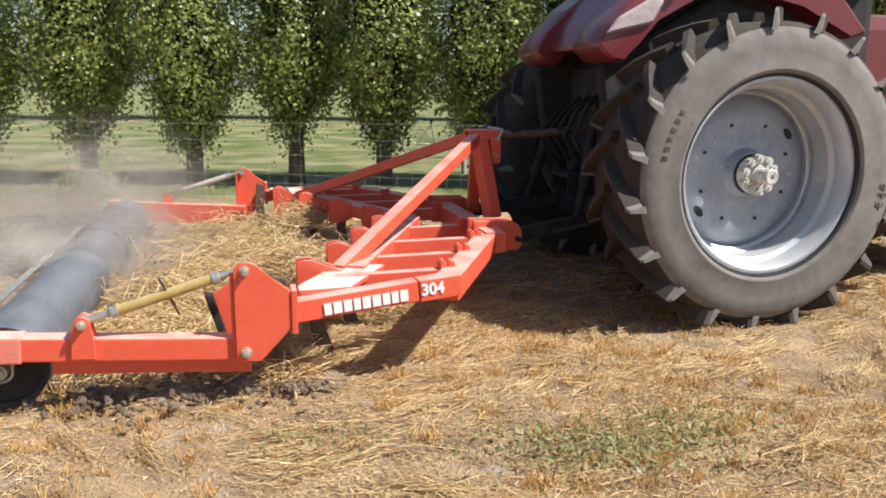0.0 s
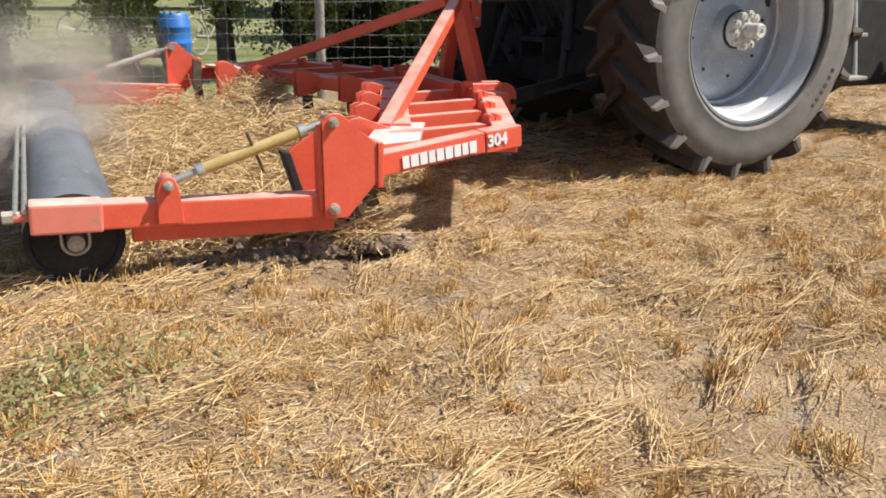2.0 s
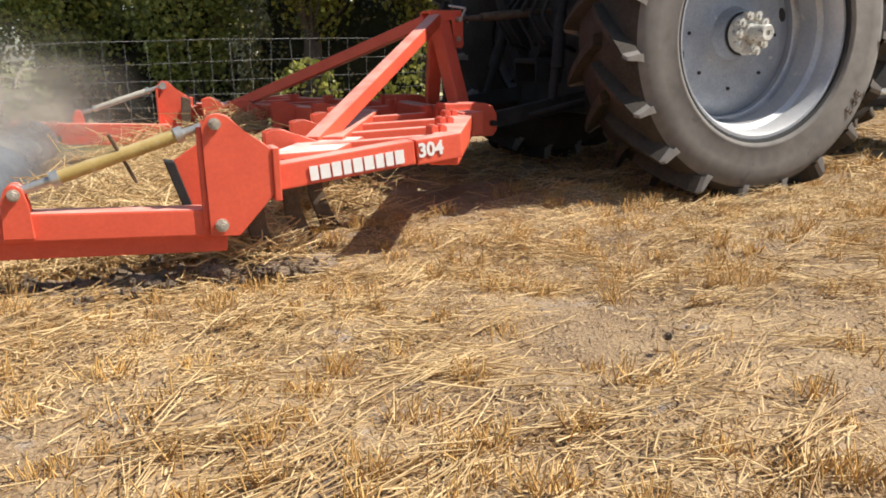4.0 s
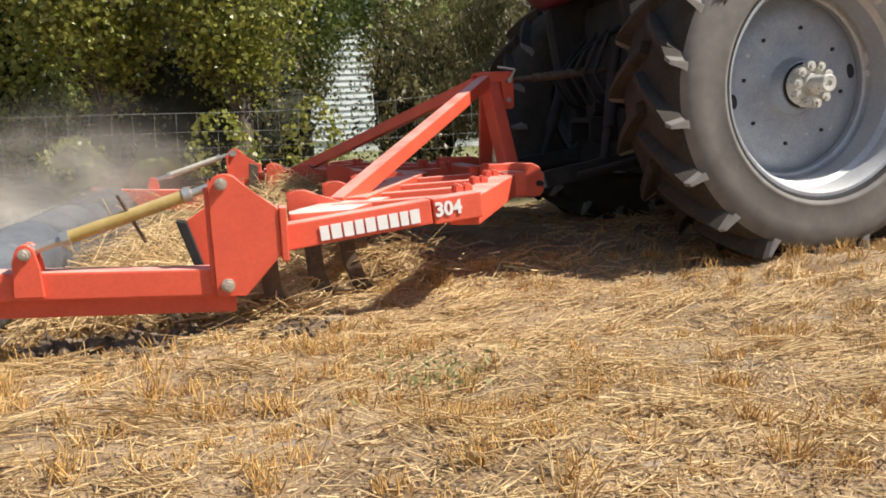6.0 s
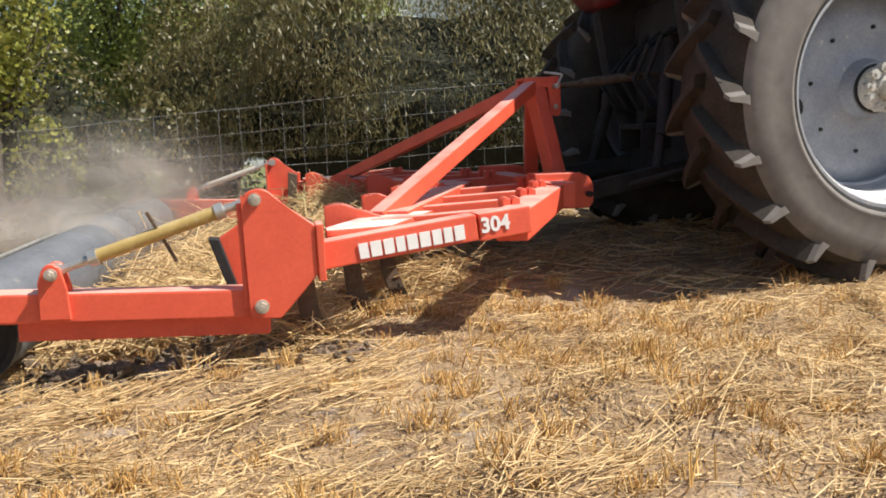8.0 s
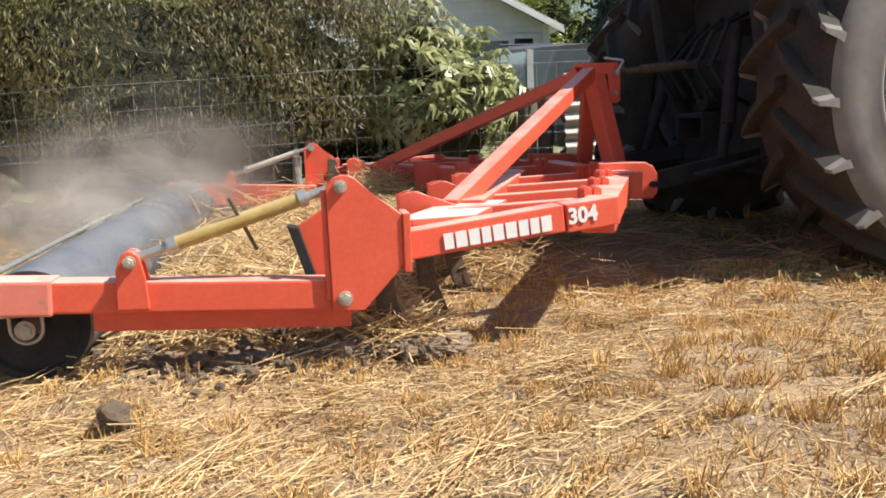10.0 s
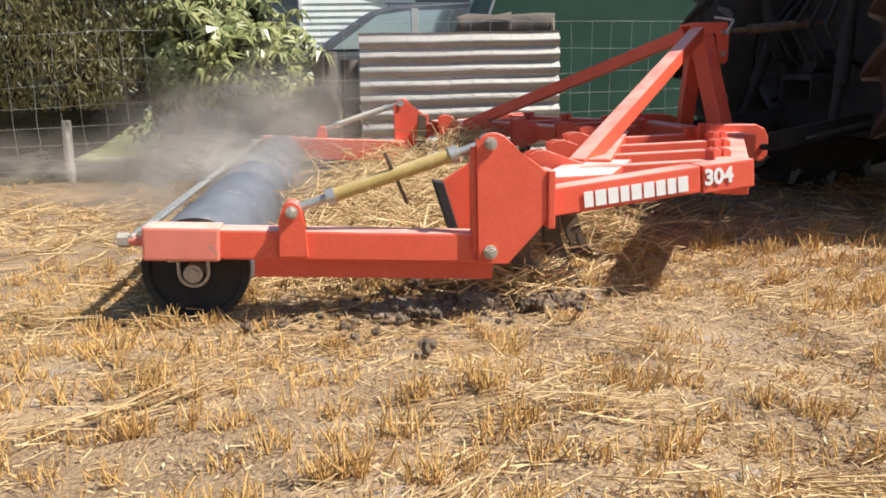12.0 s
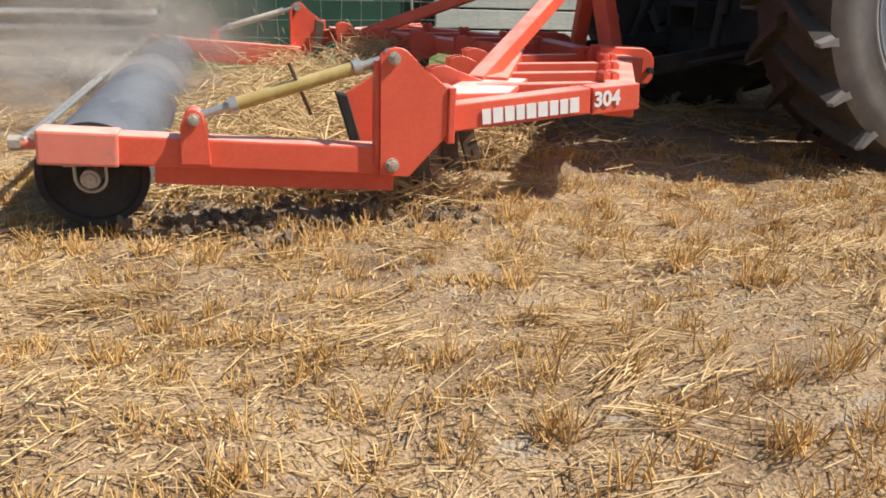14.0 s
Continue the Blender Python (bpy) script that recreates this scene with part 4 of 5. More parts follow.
def build_tractor():
    tr = tagged(empty("tractor"), "dark maroon farm tractor with large dusty rear wheels pulling the cultivator", "tractor")
    wheels = []
    for far in (False, True):
        Y = lambda y: side_y(y, far)
        W = lambda y: 2 * TRACTOR_Y - y if far else y
        wheels.append((build_wheel("rear_wheel", tr, WHEEL_X, W(WHEEL_Y), WHEEL_Z, 0.785, 0.47, 0.462, far, 19, 0.06), WHEEL_X, W(WHEEL_Y), WHEEL_Z, WHEEL_R, -1))
        wheels.append((build_wheel("front_wheel", tr, 5.05, W(WHEEL_Y + 0.02), 0.53, 0.57, 0.36, 0.31, far, 17, 0.04, True), 5.05, W(WHEEL_Y + 0.02), 0.53, 0.53, 40))
        # mudguard: a deep panel over the wheel; a black panel behind paints shade
        bm = bmesh.new()
        slab(bm, [(1.76, 1.36), (1.84, 1.47), (1.97, 1.61), (2.15, 1.74), (2.45, 1.83), (2.85, 1.80), (3.2, 1.64), (3.38, 1.46), (3.26, 1.42), (2.95, 1.60), (2.6, 1.67), (2.3, 1.62), (2.08, 1.50), (1.98, 1.38), (1.92, 1.27), (1.84, 1.28)], W(0.92), W(1.27), 0.018)
        fd = part("mudguard", bm, MAROON, tr, "glossy dark maroon mudguard", True)
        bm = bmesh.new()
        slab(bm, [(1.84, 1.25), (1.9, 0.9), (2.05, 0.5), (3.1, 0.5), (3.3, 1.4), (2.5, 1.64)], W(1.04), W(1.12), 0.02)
        part("well_shade", bm, SOOT, fd, "black panel painting the shade behind the mudguard")
        bm = bmesh.new()
        slab(bm, [(1.80, 1.41), (1.86, 1.49), (2.05, 1.60), (2.11, 1.58), (2.05, 1.47)], W(0.895), W(0.935), 0.01)
        part("tail_lamp", bm, LAMP, fd, "pale faceted tail lamp")
        bm = bmesh.new()
        tube(bm, (2.16, W(0.895), 1.61), (2.16, W(0.935), 1.61), 0.022, 14)
        part("reflector", bm, RED, fd)
        # axle housing, lower link, lift rod, stabiliser
        bm = bmesh.new()
        tube(bm, (WHEEL_X, Y(0.72), WHEEL_Z), (WHEEL_X, Y(1.25), WHEEL_Z), 0.055, 16)
        tube(bm, (WHEEL_X, Y(1.2), WHEEL_Z), (WHEEL_X, YC, WHEEL_Z), 0.17, 16)
        part("axle_housing", bm, SOOT, tr, "", True)
        bm = bmesh.new()
        beam(bm, (1.40, Y(1.22), 0.365), (2.35, Y(1.36), 0.50), 0.035, 0.085, 0.006)
        ll = part("lower_link", bm, SOOT, tr)
        bm = bmesh.new()
        tube(bm, (1.86, Y(1.28), 0.42), (2.0, Y(1.4), 1.02), 0.024, 12)
        tube(bm, (1.9, Y(1.3), 0.58), (1.96, Y(1.37), 0.86), 0.034, 12)
        part("lift_rod", bm, SOOT, ll, "", True)
        bm = bmesh.new()
        beam(bm, (1.98, Y(1.4), 1.06), (2.32, Y(1.45), 1.12), 0.06, 0.08, 0.01)
        part("lift_arm", bm, SOOT, ll)
        bm = bmesh.new()
        tube(bm, (1.66, Y(1.16), 0.36), (2.25, Y(1.02), 0.5), 0.012, 8)
        part("check_chain", bm, SOOT, ll)
    # panel between the mudguards under the rear window
    bm = bmesh.new()
    slab(bm, [(1.86, 1.36), (1.92, 1.5), (2.05, 1.66), (2.2, 1.72), (2.2, 1.5), (2.0, 1.34)], 1.27, 2 * YC - 1.27, 0.015)
    part("rear_panel", bm, MAROON, tr)
    # gearbox, transmission and chassis, oversized to block light under the tractor
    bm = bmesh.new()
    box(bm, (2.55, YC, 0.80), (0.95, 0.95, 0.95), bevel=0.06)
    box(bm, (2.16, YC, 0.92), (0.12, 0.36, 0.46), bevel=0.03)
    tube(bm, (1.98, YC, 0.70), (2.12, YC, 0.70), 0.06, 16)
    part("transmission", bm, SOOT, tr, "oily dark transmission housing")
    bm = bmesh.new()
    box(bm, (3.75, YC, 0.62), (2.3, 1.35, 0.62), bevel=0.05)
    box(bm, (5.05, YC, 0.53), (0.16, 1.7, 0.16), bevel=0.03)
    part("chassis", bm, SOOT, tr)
    bm = bmesh.new()
    box(bm, (2.06, YC, 0.62), (0.30, 0.26, 0.03), bevel=0.01)
    box(bm, (2.06, YC - 0.13, 0.56), (0.30, 0.02, 0.12), bevel=0.008)
    box(bm, (2.06, YC + 0.13, 0.56), (0.30, 0.02, 0.12), bevel=0.008)
    part("shaft_guard", bm, SOOT, tr)
    # top link and hydraulic hoses
    bm = bmesh.new()
    tube(bm, (1.455, YC, 0.845), (1.66, YC, 0.862), 0.015, 12)
    tube(bm, (1.64, YC, 0.86), (1.95, YC, 0.885), 0.024, 12)
    tube(bm, (1.92, YC, 0.882), (2.12, YC, 0.90), 0.015, 12)
    part("top_link", bm, RUST, tr, "dull dark steel top link", True)
    for k in range(5):
        bm = bmesh.new()
        y0 = YC - 0.3 + 0.14 * k
        pts = [Vector((2.1, y0, 1.12)), Vector((1.93, y0 - 0.02, 1.05 - 0.03 * k)), Vector((1.87, y0 + 0.02, 0.86)), Vector((1.95, y0, 0.72)), Vector((2.1, y0 + 0.03, 0.66))]
        for p, q in zip(pts, pts[1:]):
            tube(bm, p, q, 0.012, 8)
        part("hose", bm, BLACK, tr, "", True)
    # cab lower body, cab and bonnet
    bm = bmesh.new()
    box(bm, (2.85, YC, 1.42), (1.45, 1.16, 0.62), bevel=0.06)
    part("cab_base", bm, SOOT, tr)
    bm = bmesh.new()
    box(bm, (2.85, YC, 2.15), (1.35, 1.5, 0.9), bevel=0.08)
    part("cab_glass", bm, GLASS, tr, "dark tinted cab glazing")
    bm = bmesh.new()
    box(bm, (2.85, YC, 2.66), (1.55, 1.62, 0.16), bevel=0.06)
    part("cab_roof", bm, MAROON, tr)
    bm = bmesh.new()
    box(bm, (4.55, YC, 1.3), (1.9, 0.78, 0.62), bevel=0.1)
    part("bonnet", bm, MAROON, tr)
    # steps up to the cab
    bm = bmesh.new()
    for x in (3.45, 3.78):
        tube(bm, (x, 0.78, 0.42), (x, 0.92, 1.12), 0.017, 10)
    for z, y in ((0.42, 0.78), (0.68, 0.83), (0.94, 0.88)):
        box(bm, (3.615, y, z), (0.35, 0.17, 0.022), bevel=0.005)
    part("cab_steps", bm, STEEL, tr, "grey steel cab steps", True)
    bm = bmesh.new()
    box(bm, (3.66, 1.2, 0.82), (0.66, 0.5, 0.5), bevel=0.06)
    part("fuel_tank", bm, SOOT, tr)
    # box added to close off the sunlit ground under the tractor
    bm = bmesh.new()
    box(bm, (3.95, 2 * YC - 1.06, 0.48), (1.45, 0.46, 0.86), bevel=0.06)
    part("underside_blocker", bm, SOOT, tr)
    # unseen block added to keep sun off the ground behind
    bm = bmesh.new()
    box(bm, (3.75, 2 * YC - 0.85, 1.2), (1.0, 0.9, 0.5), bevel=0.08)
    part("sun_blocker", bm, SOOT, tr)
    # unseen plate added on the far side to shade the ground
    bm = bmesh.new()
    slab(bm, [(4.15, 1.02), (4.3, 1.16), (4.6, 1.25), (5.2, 1.25), (5.6, 1.12), (5.6, 1.08), (5.2, 1.21), (4.6, 1.21), (4.33, 1.12), (4.18, 1.0)], 2.38, 3.2, 0)
    part("shade_plate", bm, SOOT, tr)
    return tr, wheels


tractor, wheels = build_tractor()


# ---- dust hanging over the roller ----
def dust_material():
    """Thin dust: mostly clear, thicker in billows and towards the middle of each veil."""
    m = bpy.data.materials.new("dust haze")
    m.use_nodes = True
    nt = m.node_tree
    nt.nodes.remove(nt.nodes["Principled BSDF"])
    link = nt.links.new
    co = nt.nodes.new("ShaderNodeTexCoord")
    gr = nt.nodes.new("ShaderNodeTexGradient")
    gr.gradient_type = "SPHERICAL"
    link(co.outputs["Object"], gr.inputs[0])
    soft = nt.nodes.new("ShaderNodeMapRange")
    soft.interpolation_type = "SMOOTHSTEP"
    soft.inputs[1].default_value, soft.inputs[2].default_value = 0.03, 0.75
    link(gr.outputs[1], soft.inputs[0])
    n = nt.nodes.new("ShaderNodeTexNoise")
    n.inputs["Scale"].default_value, n.inputs["Detail"].default_value, n.inputs["Distortion"].default_value = 2.2, 6, 0.6
    info = nt.nodes.new("ShaderNodeObjectInfo")
    off = nt.nodes.new("ShaderNodeVectorMath")
    off.operation = "ADD"
    ten = nt.nodes.new("ShaderNodeMath")
    ten.operation = "MULTIPLY"
    ten.inputs[1].default_value = 30
    link(info.outputs["Random"], ten.inputs[0])
    link(co.outputs["Object"], off.inputs[0])
    link(ten.outputs[0], off.inputs[1])
    link(off.outputs[0], n.inputs[0])
    bill = nt.nodes.new("ShaderNodeMapRange")
    bill.inputs[1].default_value, bill.inputs[2].default_value, bill.inputs[3].default_value, bill.inputs[4].default_value = 0.34, 0.64, 0.18, 1.0
    link(n.outputs[0], bill.inputs[0])
    mul = nt.nodes.new("ShaderNodeMath")
    mul.operation = "MULTIPLY"
    link(soft.outputs[0], mul.inputs[0])
    link(bill.outputs[0], mul.inputs[1])
    peak = nt.nodes.new("ShaderNodeMath")
    peak.operation = "MULTIPLY"
    peak.inputs[1].default_value = 0.65
    link(mul.outputs[0], peak.inputs[0])
    clear, dif, trn = nt.nodes.new("ShaderNodeBsdfTransparent"), nt.nodes.new("ShaderNodeBsdfDiffuse"), nt.nodes.new("ShaderNodeBsdfTranslucent")
    dif.inputs[0].default_value = trn.inputs[0].default_value = (0.64, 0.585, 0.52, 1)
    both, mix = nt.nodes.new("ShaderNodeMixShader"), nt.nodes.new("ShaderNodeMixShader")
    link(dif.outputs[0], both.inputs[1])
    link(trn.outputs[0], both.inputs[2])
    link(peak.outputs[0], mix.inputs[0])
    link(clear.outputs[0], mix.inputs[1])
    link(both.outputs[0], mix.inputs[2])
    link(mix.outputs[0], nt.nodes["Material Output"].inputs[0])
    return m


def build_dust():
    """Veils of dust, domed and uneven, one behind another along the roller."""
    dm = dust_material()
    made = []
    for k, (x, y, z, w, h, turn) in enumerate(((-1.02, 1.2, 0.14, 0.6, 0.34, 8), (-1.02, 2.0, 0.2, 0.8, 0.46, -10), (-0.95, 2.75, 0.26, 1.0, 0.58, 6), (-1.15, 3.35, 0.3, 1.3, 0.75, -6), (-1.9, 2.3, 0.12, 1.1, 0.34, 14), (-1.0, 1.6, 0.16, 0.7, 0.38, 4), (-1.05, 2.4, 0.2, 0.9, 0.5, -5), (-1.05, 0.7, 0.12, 0.8, 0.42, 10), (-1.2, 1.5, 0.14, 1.1, 0.55, -8))):
        bm = bmesh.new()
        bmesh.ops.create_grid(bm, x_segments=24, y_segments=24, size=1.0)
        for v in bm.verts:
            r2 = v.co.x ** 2 + v.co.y ** 2
            v.co = Vector((v.co.x, 0.28 * r2 + 0.16 * noise.noise(v.co * 2.1 + Vector((9 * k, 0, 0))), v.co.y))
        ob = tagged(finish("dust", bm, dm, smooth=True), "thin haze of pale dust hanging over the roller", "dust", kind="stuff")
        ob.scale = (w, 0.35, h)
        made.append((ob, pose(x, y, z, 0, 0, turn)))
    return made


dust_puffs = build_dust()


# ---- the fence ----
def fence_top(x):
    return 0.79 + 0.24 * min(max((x - 7) / 4.5, 0), 1)


def build_fence():
    fence = tagged(empty("wire_fence"), "galvanised woven wire sheep fence on grey wooden posts", "fence")
    rng = random.Random(11)
    for k in range(8):
        f = (0.04, 0.13, 0.24, 0.36, 0.49, 0.63, 0.8, 1.0)[k]
        bm = bmesh.new()
        prev = None
        for i in range(61):
            x = -7 + 0.45 * i
            sag = 0.012 * math.sin(1.4 * x + k) + rng.uniform(-0.006, 0.006)
            p = Vector((x, float(fence_line(x)) + 0.012 * math.sin(0.9 * x + 2 * k), 0.03 + f * (fence_top(x) - 0.03) + sag))
            if prev is not None:
                tube(bm, prev, p, 0.0015 if k < 7 else 0.002, 5, caps=False)
            prev = p
        part("wire", bm, WIRE, fence)
    x = -7.0
    while x < 19.5:
        bm = bmesh.new()
        prev = None
        lean = rng.uniform(-0.012, 0.012)
        for k in range(6):
            f = k / 5
            p = Vector((x + lean * math.sin(3 * f) + rng.uniform(-0.007, 0.007), float(fence_line(x)) + rng.uniform(-0.005, 0.005), 0.03 + f * (fence_top(x) - 0.03)))
            if prev is not None:
                tube(bm, prev, p, 0.0013, 5, caps=False)
            prev = p
        part("stay_wire", bm, WIRE, fence)
        x += 0.152
    for px, h, r, lean in ((-5.2, 0.9, 0.045, 0), (3.2, 0.89, 0.043, 0.6), (11.09, 0.42, 0.035, 2), (18.6, 1.15, 0.045, 0)):
        bm = bmesh.new()
        fy = float(fence_line(px)) + 0.05
        tube(bm, (px, fy, -0.2), (px + 0.01 * lean, fy, h), r, 14, r * 0.93)
        bmesh.ops.bevel(bm, geom=[e for e in bm.edges if min(v.co.z for v in e.verts) > h - 0.02], offset=0.008, segments=1, affect="EDGES")
        for v in bm.verts:
            v.co += Vector((noise.noise(v.co * 9), noise.noise(v.co * 9 + Vector((5, 0, 0))), 0)) * 0.008
        part("post", bm, POST, fence, "weathered grey round post", True)


build_fence()


# ---- the row of young trees behind the fence ----
def tree_meshes(seed, low, high, wide, n, leaf, slim, material):
    """Trunk with limbs, and a crown of leaves in clumps."""
    rng = np.random.default_rng(seed)
    bm = bmesh.new()
    pts = [Vector((0, 0, -0.05))]
    for k in range(1, 7):
        pts.append(Vector((rng.normal(0, 0.022) * k, rng.normal(0, 0.022) * k, k * high * 0.14)))
    for k, (p, q) in enumerate(zip(pts, pts[1:])):
        tube(bm, p, q, 0.105 * (1 - 0.13 * k), 12, 0.105 * (1 - 0.13 * (k + 1)), caps=k == 0)
    for k in range(26):
        a = rng.uniform(0, 6.283)
        z0 = rng.uniform(low * 0.6, high * 0.62)
        base = Vector((0, 0, z0))
        for p, q in zip(pts, pts[1:]):
            if p.z <= z0 <= q.z:
                base = p.lerp(q, (z0 - p.z) / (q.z - p.z))
        reach = wide * rng.uniform(0.5, 0.95)
        mid = base + Vector((math.cos(a) * reach * 0.45, math.sin(a) * reach * 0.45, rng.uniform(0.22, 0.4)))
        tip = base + Vector((math.cos(a) * reach, math.sin(a) * reach, rng.uniform(0.5, 1.0)))
        tube(bm, base, mid, 0.02, 7, 0.013, caps=False)
        tube(bm, mid, tip, 0.013, 6, 0.004, caps=False)
    trunk = bm
    clumps = []
    while len(clumps) < 150:
        z = rng.uniform(0, 1)
        r = wide * min(1.0, 0.1 + 2.6 * z) * (1.12 - 0.25 * z) * math.sqrt(rng.uniform(0.2, 1.0))
        a = rng.uniform(0, 6.283)
        clumps.append((r * math.cos(a), r * math.sin(a), low + (high - low) * z))
    clumps = np.array(clumps)
    pick = rng.integers(0, len(clumps), n)
    c = clumps[pick] + rng.normal(0, 1, (n, 3)) * (0.12, 0.12, 0.14)
    nrm = unit(c - np.array([0, 0, (low + high) / 2]) * (1, 1, 1)) + (0, 0, 0.35)
    v, f = leaf_quads(c, nrm, leaf, slim, rng)
    return trunk, v, f


TREE_KINDS = []
for seed, low, high, wide, n, mt in ((31, 0.58, 2.9, 0.58, 13500, LEAF), (32, 0.52, 3.0, 0.62, 13500, LEAF), (33, 0.62, 2.8, 0.56, 13000, LEAF)):
    trunk_bm, v, f = tree_meshes(seed, low, high, wide, int(n * 1.45), 0.048, 0.8, mt)
    tree = tagged(empty("tree"), "young tree with a dark trunk and dense glossy green crown", "tree", "row of young trees")
    part("trunk", trunk_bm, BARK, tree, "", True)
    crown = new("crown", stuff_mesh("crown", v, f, mt))
    crown.parent = tree
    # dark core in the crown, painting its shaded gaps
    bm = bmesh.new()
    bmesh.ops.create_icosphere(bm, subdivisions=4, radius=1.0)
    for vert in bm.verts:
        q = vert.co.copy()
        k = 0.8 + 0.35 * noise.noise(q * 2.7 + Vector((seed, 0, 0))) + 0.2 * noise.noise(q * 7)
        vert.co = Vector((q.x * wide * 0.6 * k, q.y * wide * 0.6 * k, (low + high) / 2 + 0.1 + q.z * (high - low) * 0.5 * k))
    part("shade_core", bm, INNER_SHADE, tree, "dark core painting the shade inside the crown", True)
    TREE_KINDS.append(tree)
spots = ((-6.6, 6.3, 0), (-5.35, 6.25, 1), (-4.2, 6.2, 2), (-3.0, 6.15, 0), (-1.77, 6.1, 1), (-0.57, 6.1, 2), (0.48, 6.05, 0), (1.6, 6.0, 1), (2.62, 5.9, 2), (3.5, 5.5, 0), (4.55, 5.2, 1))
used = set()
for i, (x, y, k) in enumerate(spots):
    m = pose(x, y, 0, 0, 0, 67 * i)
    if k not in used:
        used.add(k)
        TREE_KINDS[k].matrix_basis = m
    else:
        copy_thing(TREE_KINDS[k], m)
for i, (x, y) in enumerate(((-6, 24), (-2.5, 25), (1, 24.5), (4.5, 25), (8, 24), (-9, 23), (20, 25), (24, 24), (13, 27), (17, 27))):
    far_tree = copy_thing(TREE_KINDS[i % 3], pose(x, y, -0.6, 0, 0, 40 * i) @ Matrix.Diagonal((1, 1, 1, 1)))
    far_tree.scale = (2.6, 2.6, 1.9)
    tagged(far_tree, "broad dark green tree at the far edge of the lawn", "tree", "far trees")

# fuller yellowing trees that grow down to the fence
for i, (x, y, seed, mt) in enumerate(((5.6, 4.65, 41, LEAF_GOLD), (6.65, 4.6, 42, LEAF_GOLD), (8.3, 6.2, 43, LEAF), (7.2, 6.9, 44, LEAF), (9.6, 7.6, 45, LEAF))):
    trunk_bm, v, f = tree_meshes(seed, 1.08, 2.8, 0.66, 12500, 0.046, 0.8, mt)
    tree = tagged(empty("tree", x, y, 0), "bushy tree with yellowing glossy leaves down to the fence", "tree", "bushy trees")
    part("trunk", trunk_bm, BARK, tree, "", True)
    crown = new("crown", stuff_mesh("crown", v, f, mt))
    crown.parent = tree


def shrub(name, label, x0, x1, y0, y1, z1, n, leaf, slim, material, seed, up=0.0, core=True, group="", round_l=True, low=0.05):
    """A dense bush: a dark core painting its inner shade, and many leaves towards its outside."""
    rng = np.random.default_rng(seed)
    th = tagged(empty(name, (x0 + x1) / 2, (y0 + y1) / 2, 0), label, "bush", group)
    rx, ry = (x1 - x0) / 2, (y1 - y0) / 2
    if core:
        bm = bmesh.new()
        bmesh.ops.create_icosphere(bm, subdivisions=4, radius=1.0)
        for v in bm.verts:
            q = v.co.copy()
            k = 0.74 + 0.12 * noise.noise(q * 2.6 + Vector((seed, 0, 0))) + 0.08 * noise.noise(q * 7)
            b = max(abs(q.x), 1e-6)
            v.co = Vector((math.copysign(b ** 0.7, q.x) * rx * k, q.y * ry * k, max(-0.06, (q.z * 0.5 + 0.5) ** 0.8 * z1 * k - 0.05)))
        part("shade_core", bm, INNER_SHADE, th, "dark core painting the shade inside the bush", True)
    a = rng.uniform(0, 6.283, n)
    s = rng.uniform(0, 1, n)
    prof = np.clip(np.sin(np.pi * np.clip(0.25 + 0.75 * s, 0, 1)), 0.05, 1) ** 0.55
    shell = 0.72 + 0.33 * rng.uniform(0, 1, n) ** 0.6
    lump = 1 + 0.13 * np.sin(5 * a + 7 * s + seed) + 0.1 * np.sin(9 * a - 11 * s)
    ca, sa = np.cos(a), np.sin(a)
    c = np.stack([np.sign(ca) * np.abs(ca) ** 0.6 * rx * prof * shell * lump, np.sign(sa) * np.abs(sa) ** 0.8 * ry * prof * shell * lump, low + s * (z1 - low) * (0.95 + 0.1 * lump)], 1)
    nrm = unit(np.stack([ca / rx, sa / ry, 0.5 * (s - 0.2)], 1))
    v, f = leaf_quads(c, nrm, leaf, slim, rng, up)
    lv = new("leaves", stuff_mesh("leaves", v, f, material))
    lv.parent = th
    return th


shrub("hedge", "tall dense hedge of narrow grey-green leaves behind the fence", 8.15, 12.15, 3.92, 5.5, 2.1, 82000, 0.058, 0.19, LEAF_GREY, 51, up=2.4, low=0.5)
for k, (a, b, top, count) in enumerate(((5.2, 5.7, 0.62, 380), (5.85, 6.2, 0.45, 200), (6.25, 6.8, 0.78, 460), (7.0, 7.5, 0.85, 420))):
    shrub("low_bush", "straggling pale leafy sapling growing through the fence", a, b, 3.85, 4.3, top, count, 0.045, 0.7, LEAF_GOLD, 57 + k, core=False, group="saplings at the fence", low=0.3)
# dark shrub added to paint the shade gaps under the crowns
shrub("undergrowth", "dark shrub standing in for the shade beneath the bushy trees", 4.9, 7.6, 4.8, 5.9, 1.75, 4200, 0.045, 0.6, LEAF_GREY, 56)
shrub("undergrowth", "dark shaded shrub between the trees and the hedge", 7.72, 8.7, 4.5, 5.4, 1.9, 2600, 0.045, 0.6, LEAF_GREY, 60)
# two more dark shrubs added where there is only shade
shrub("undergrowth", "dark shrub standing in for the shade beneath the young trees", 2.9, 5.4, 5.5, 6.6, 1.5, 3000, 0.045, 0.6, LEAF_GREY, 58)
shrub("undergrowth", "dark shrub standing in for the shade between the hedge and the broad bush", 11.2, 13.0, 4.9, 5.7, 0.95, 2500, 0.045, 0.6, LEAF_GREY, 63)
shrub("low_bush", "thin pale-leaved sapling bush beside the hedge", 7.75, 8.3, 3.9, 4.4, 1.0, 900, 0.042, 0.6, LEAF_GREY, 53, core=False)
LEAF_DARK = foliage("dark evergreen leaves", (0.012, 0.022, 0.012), (0.05, 0.07, 0.035), 0.1)
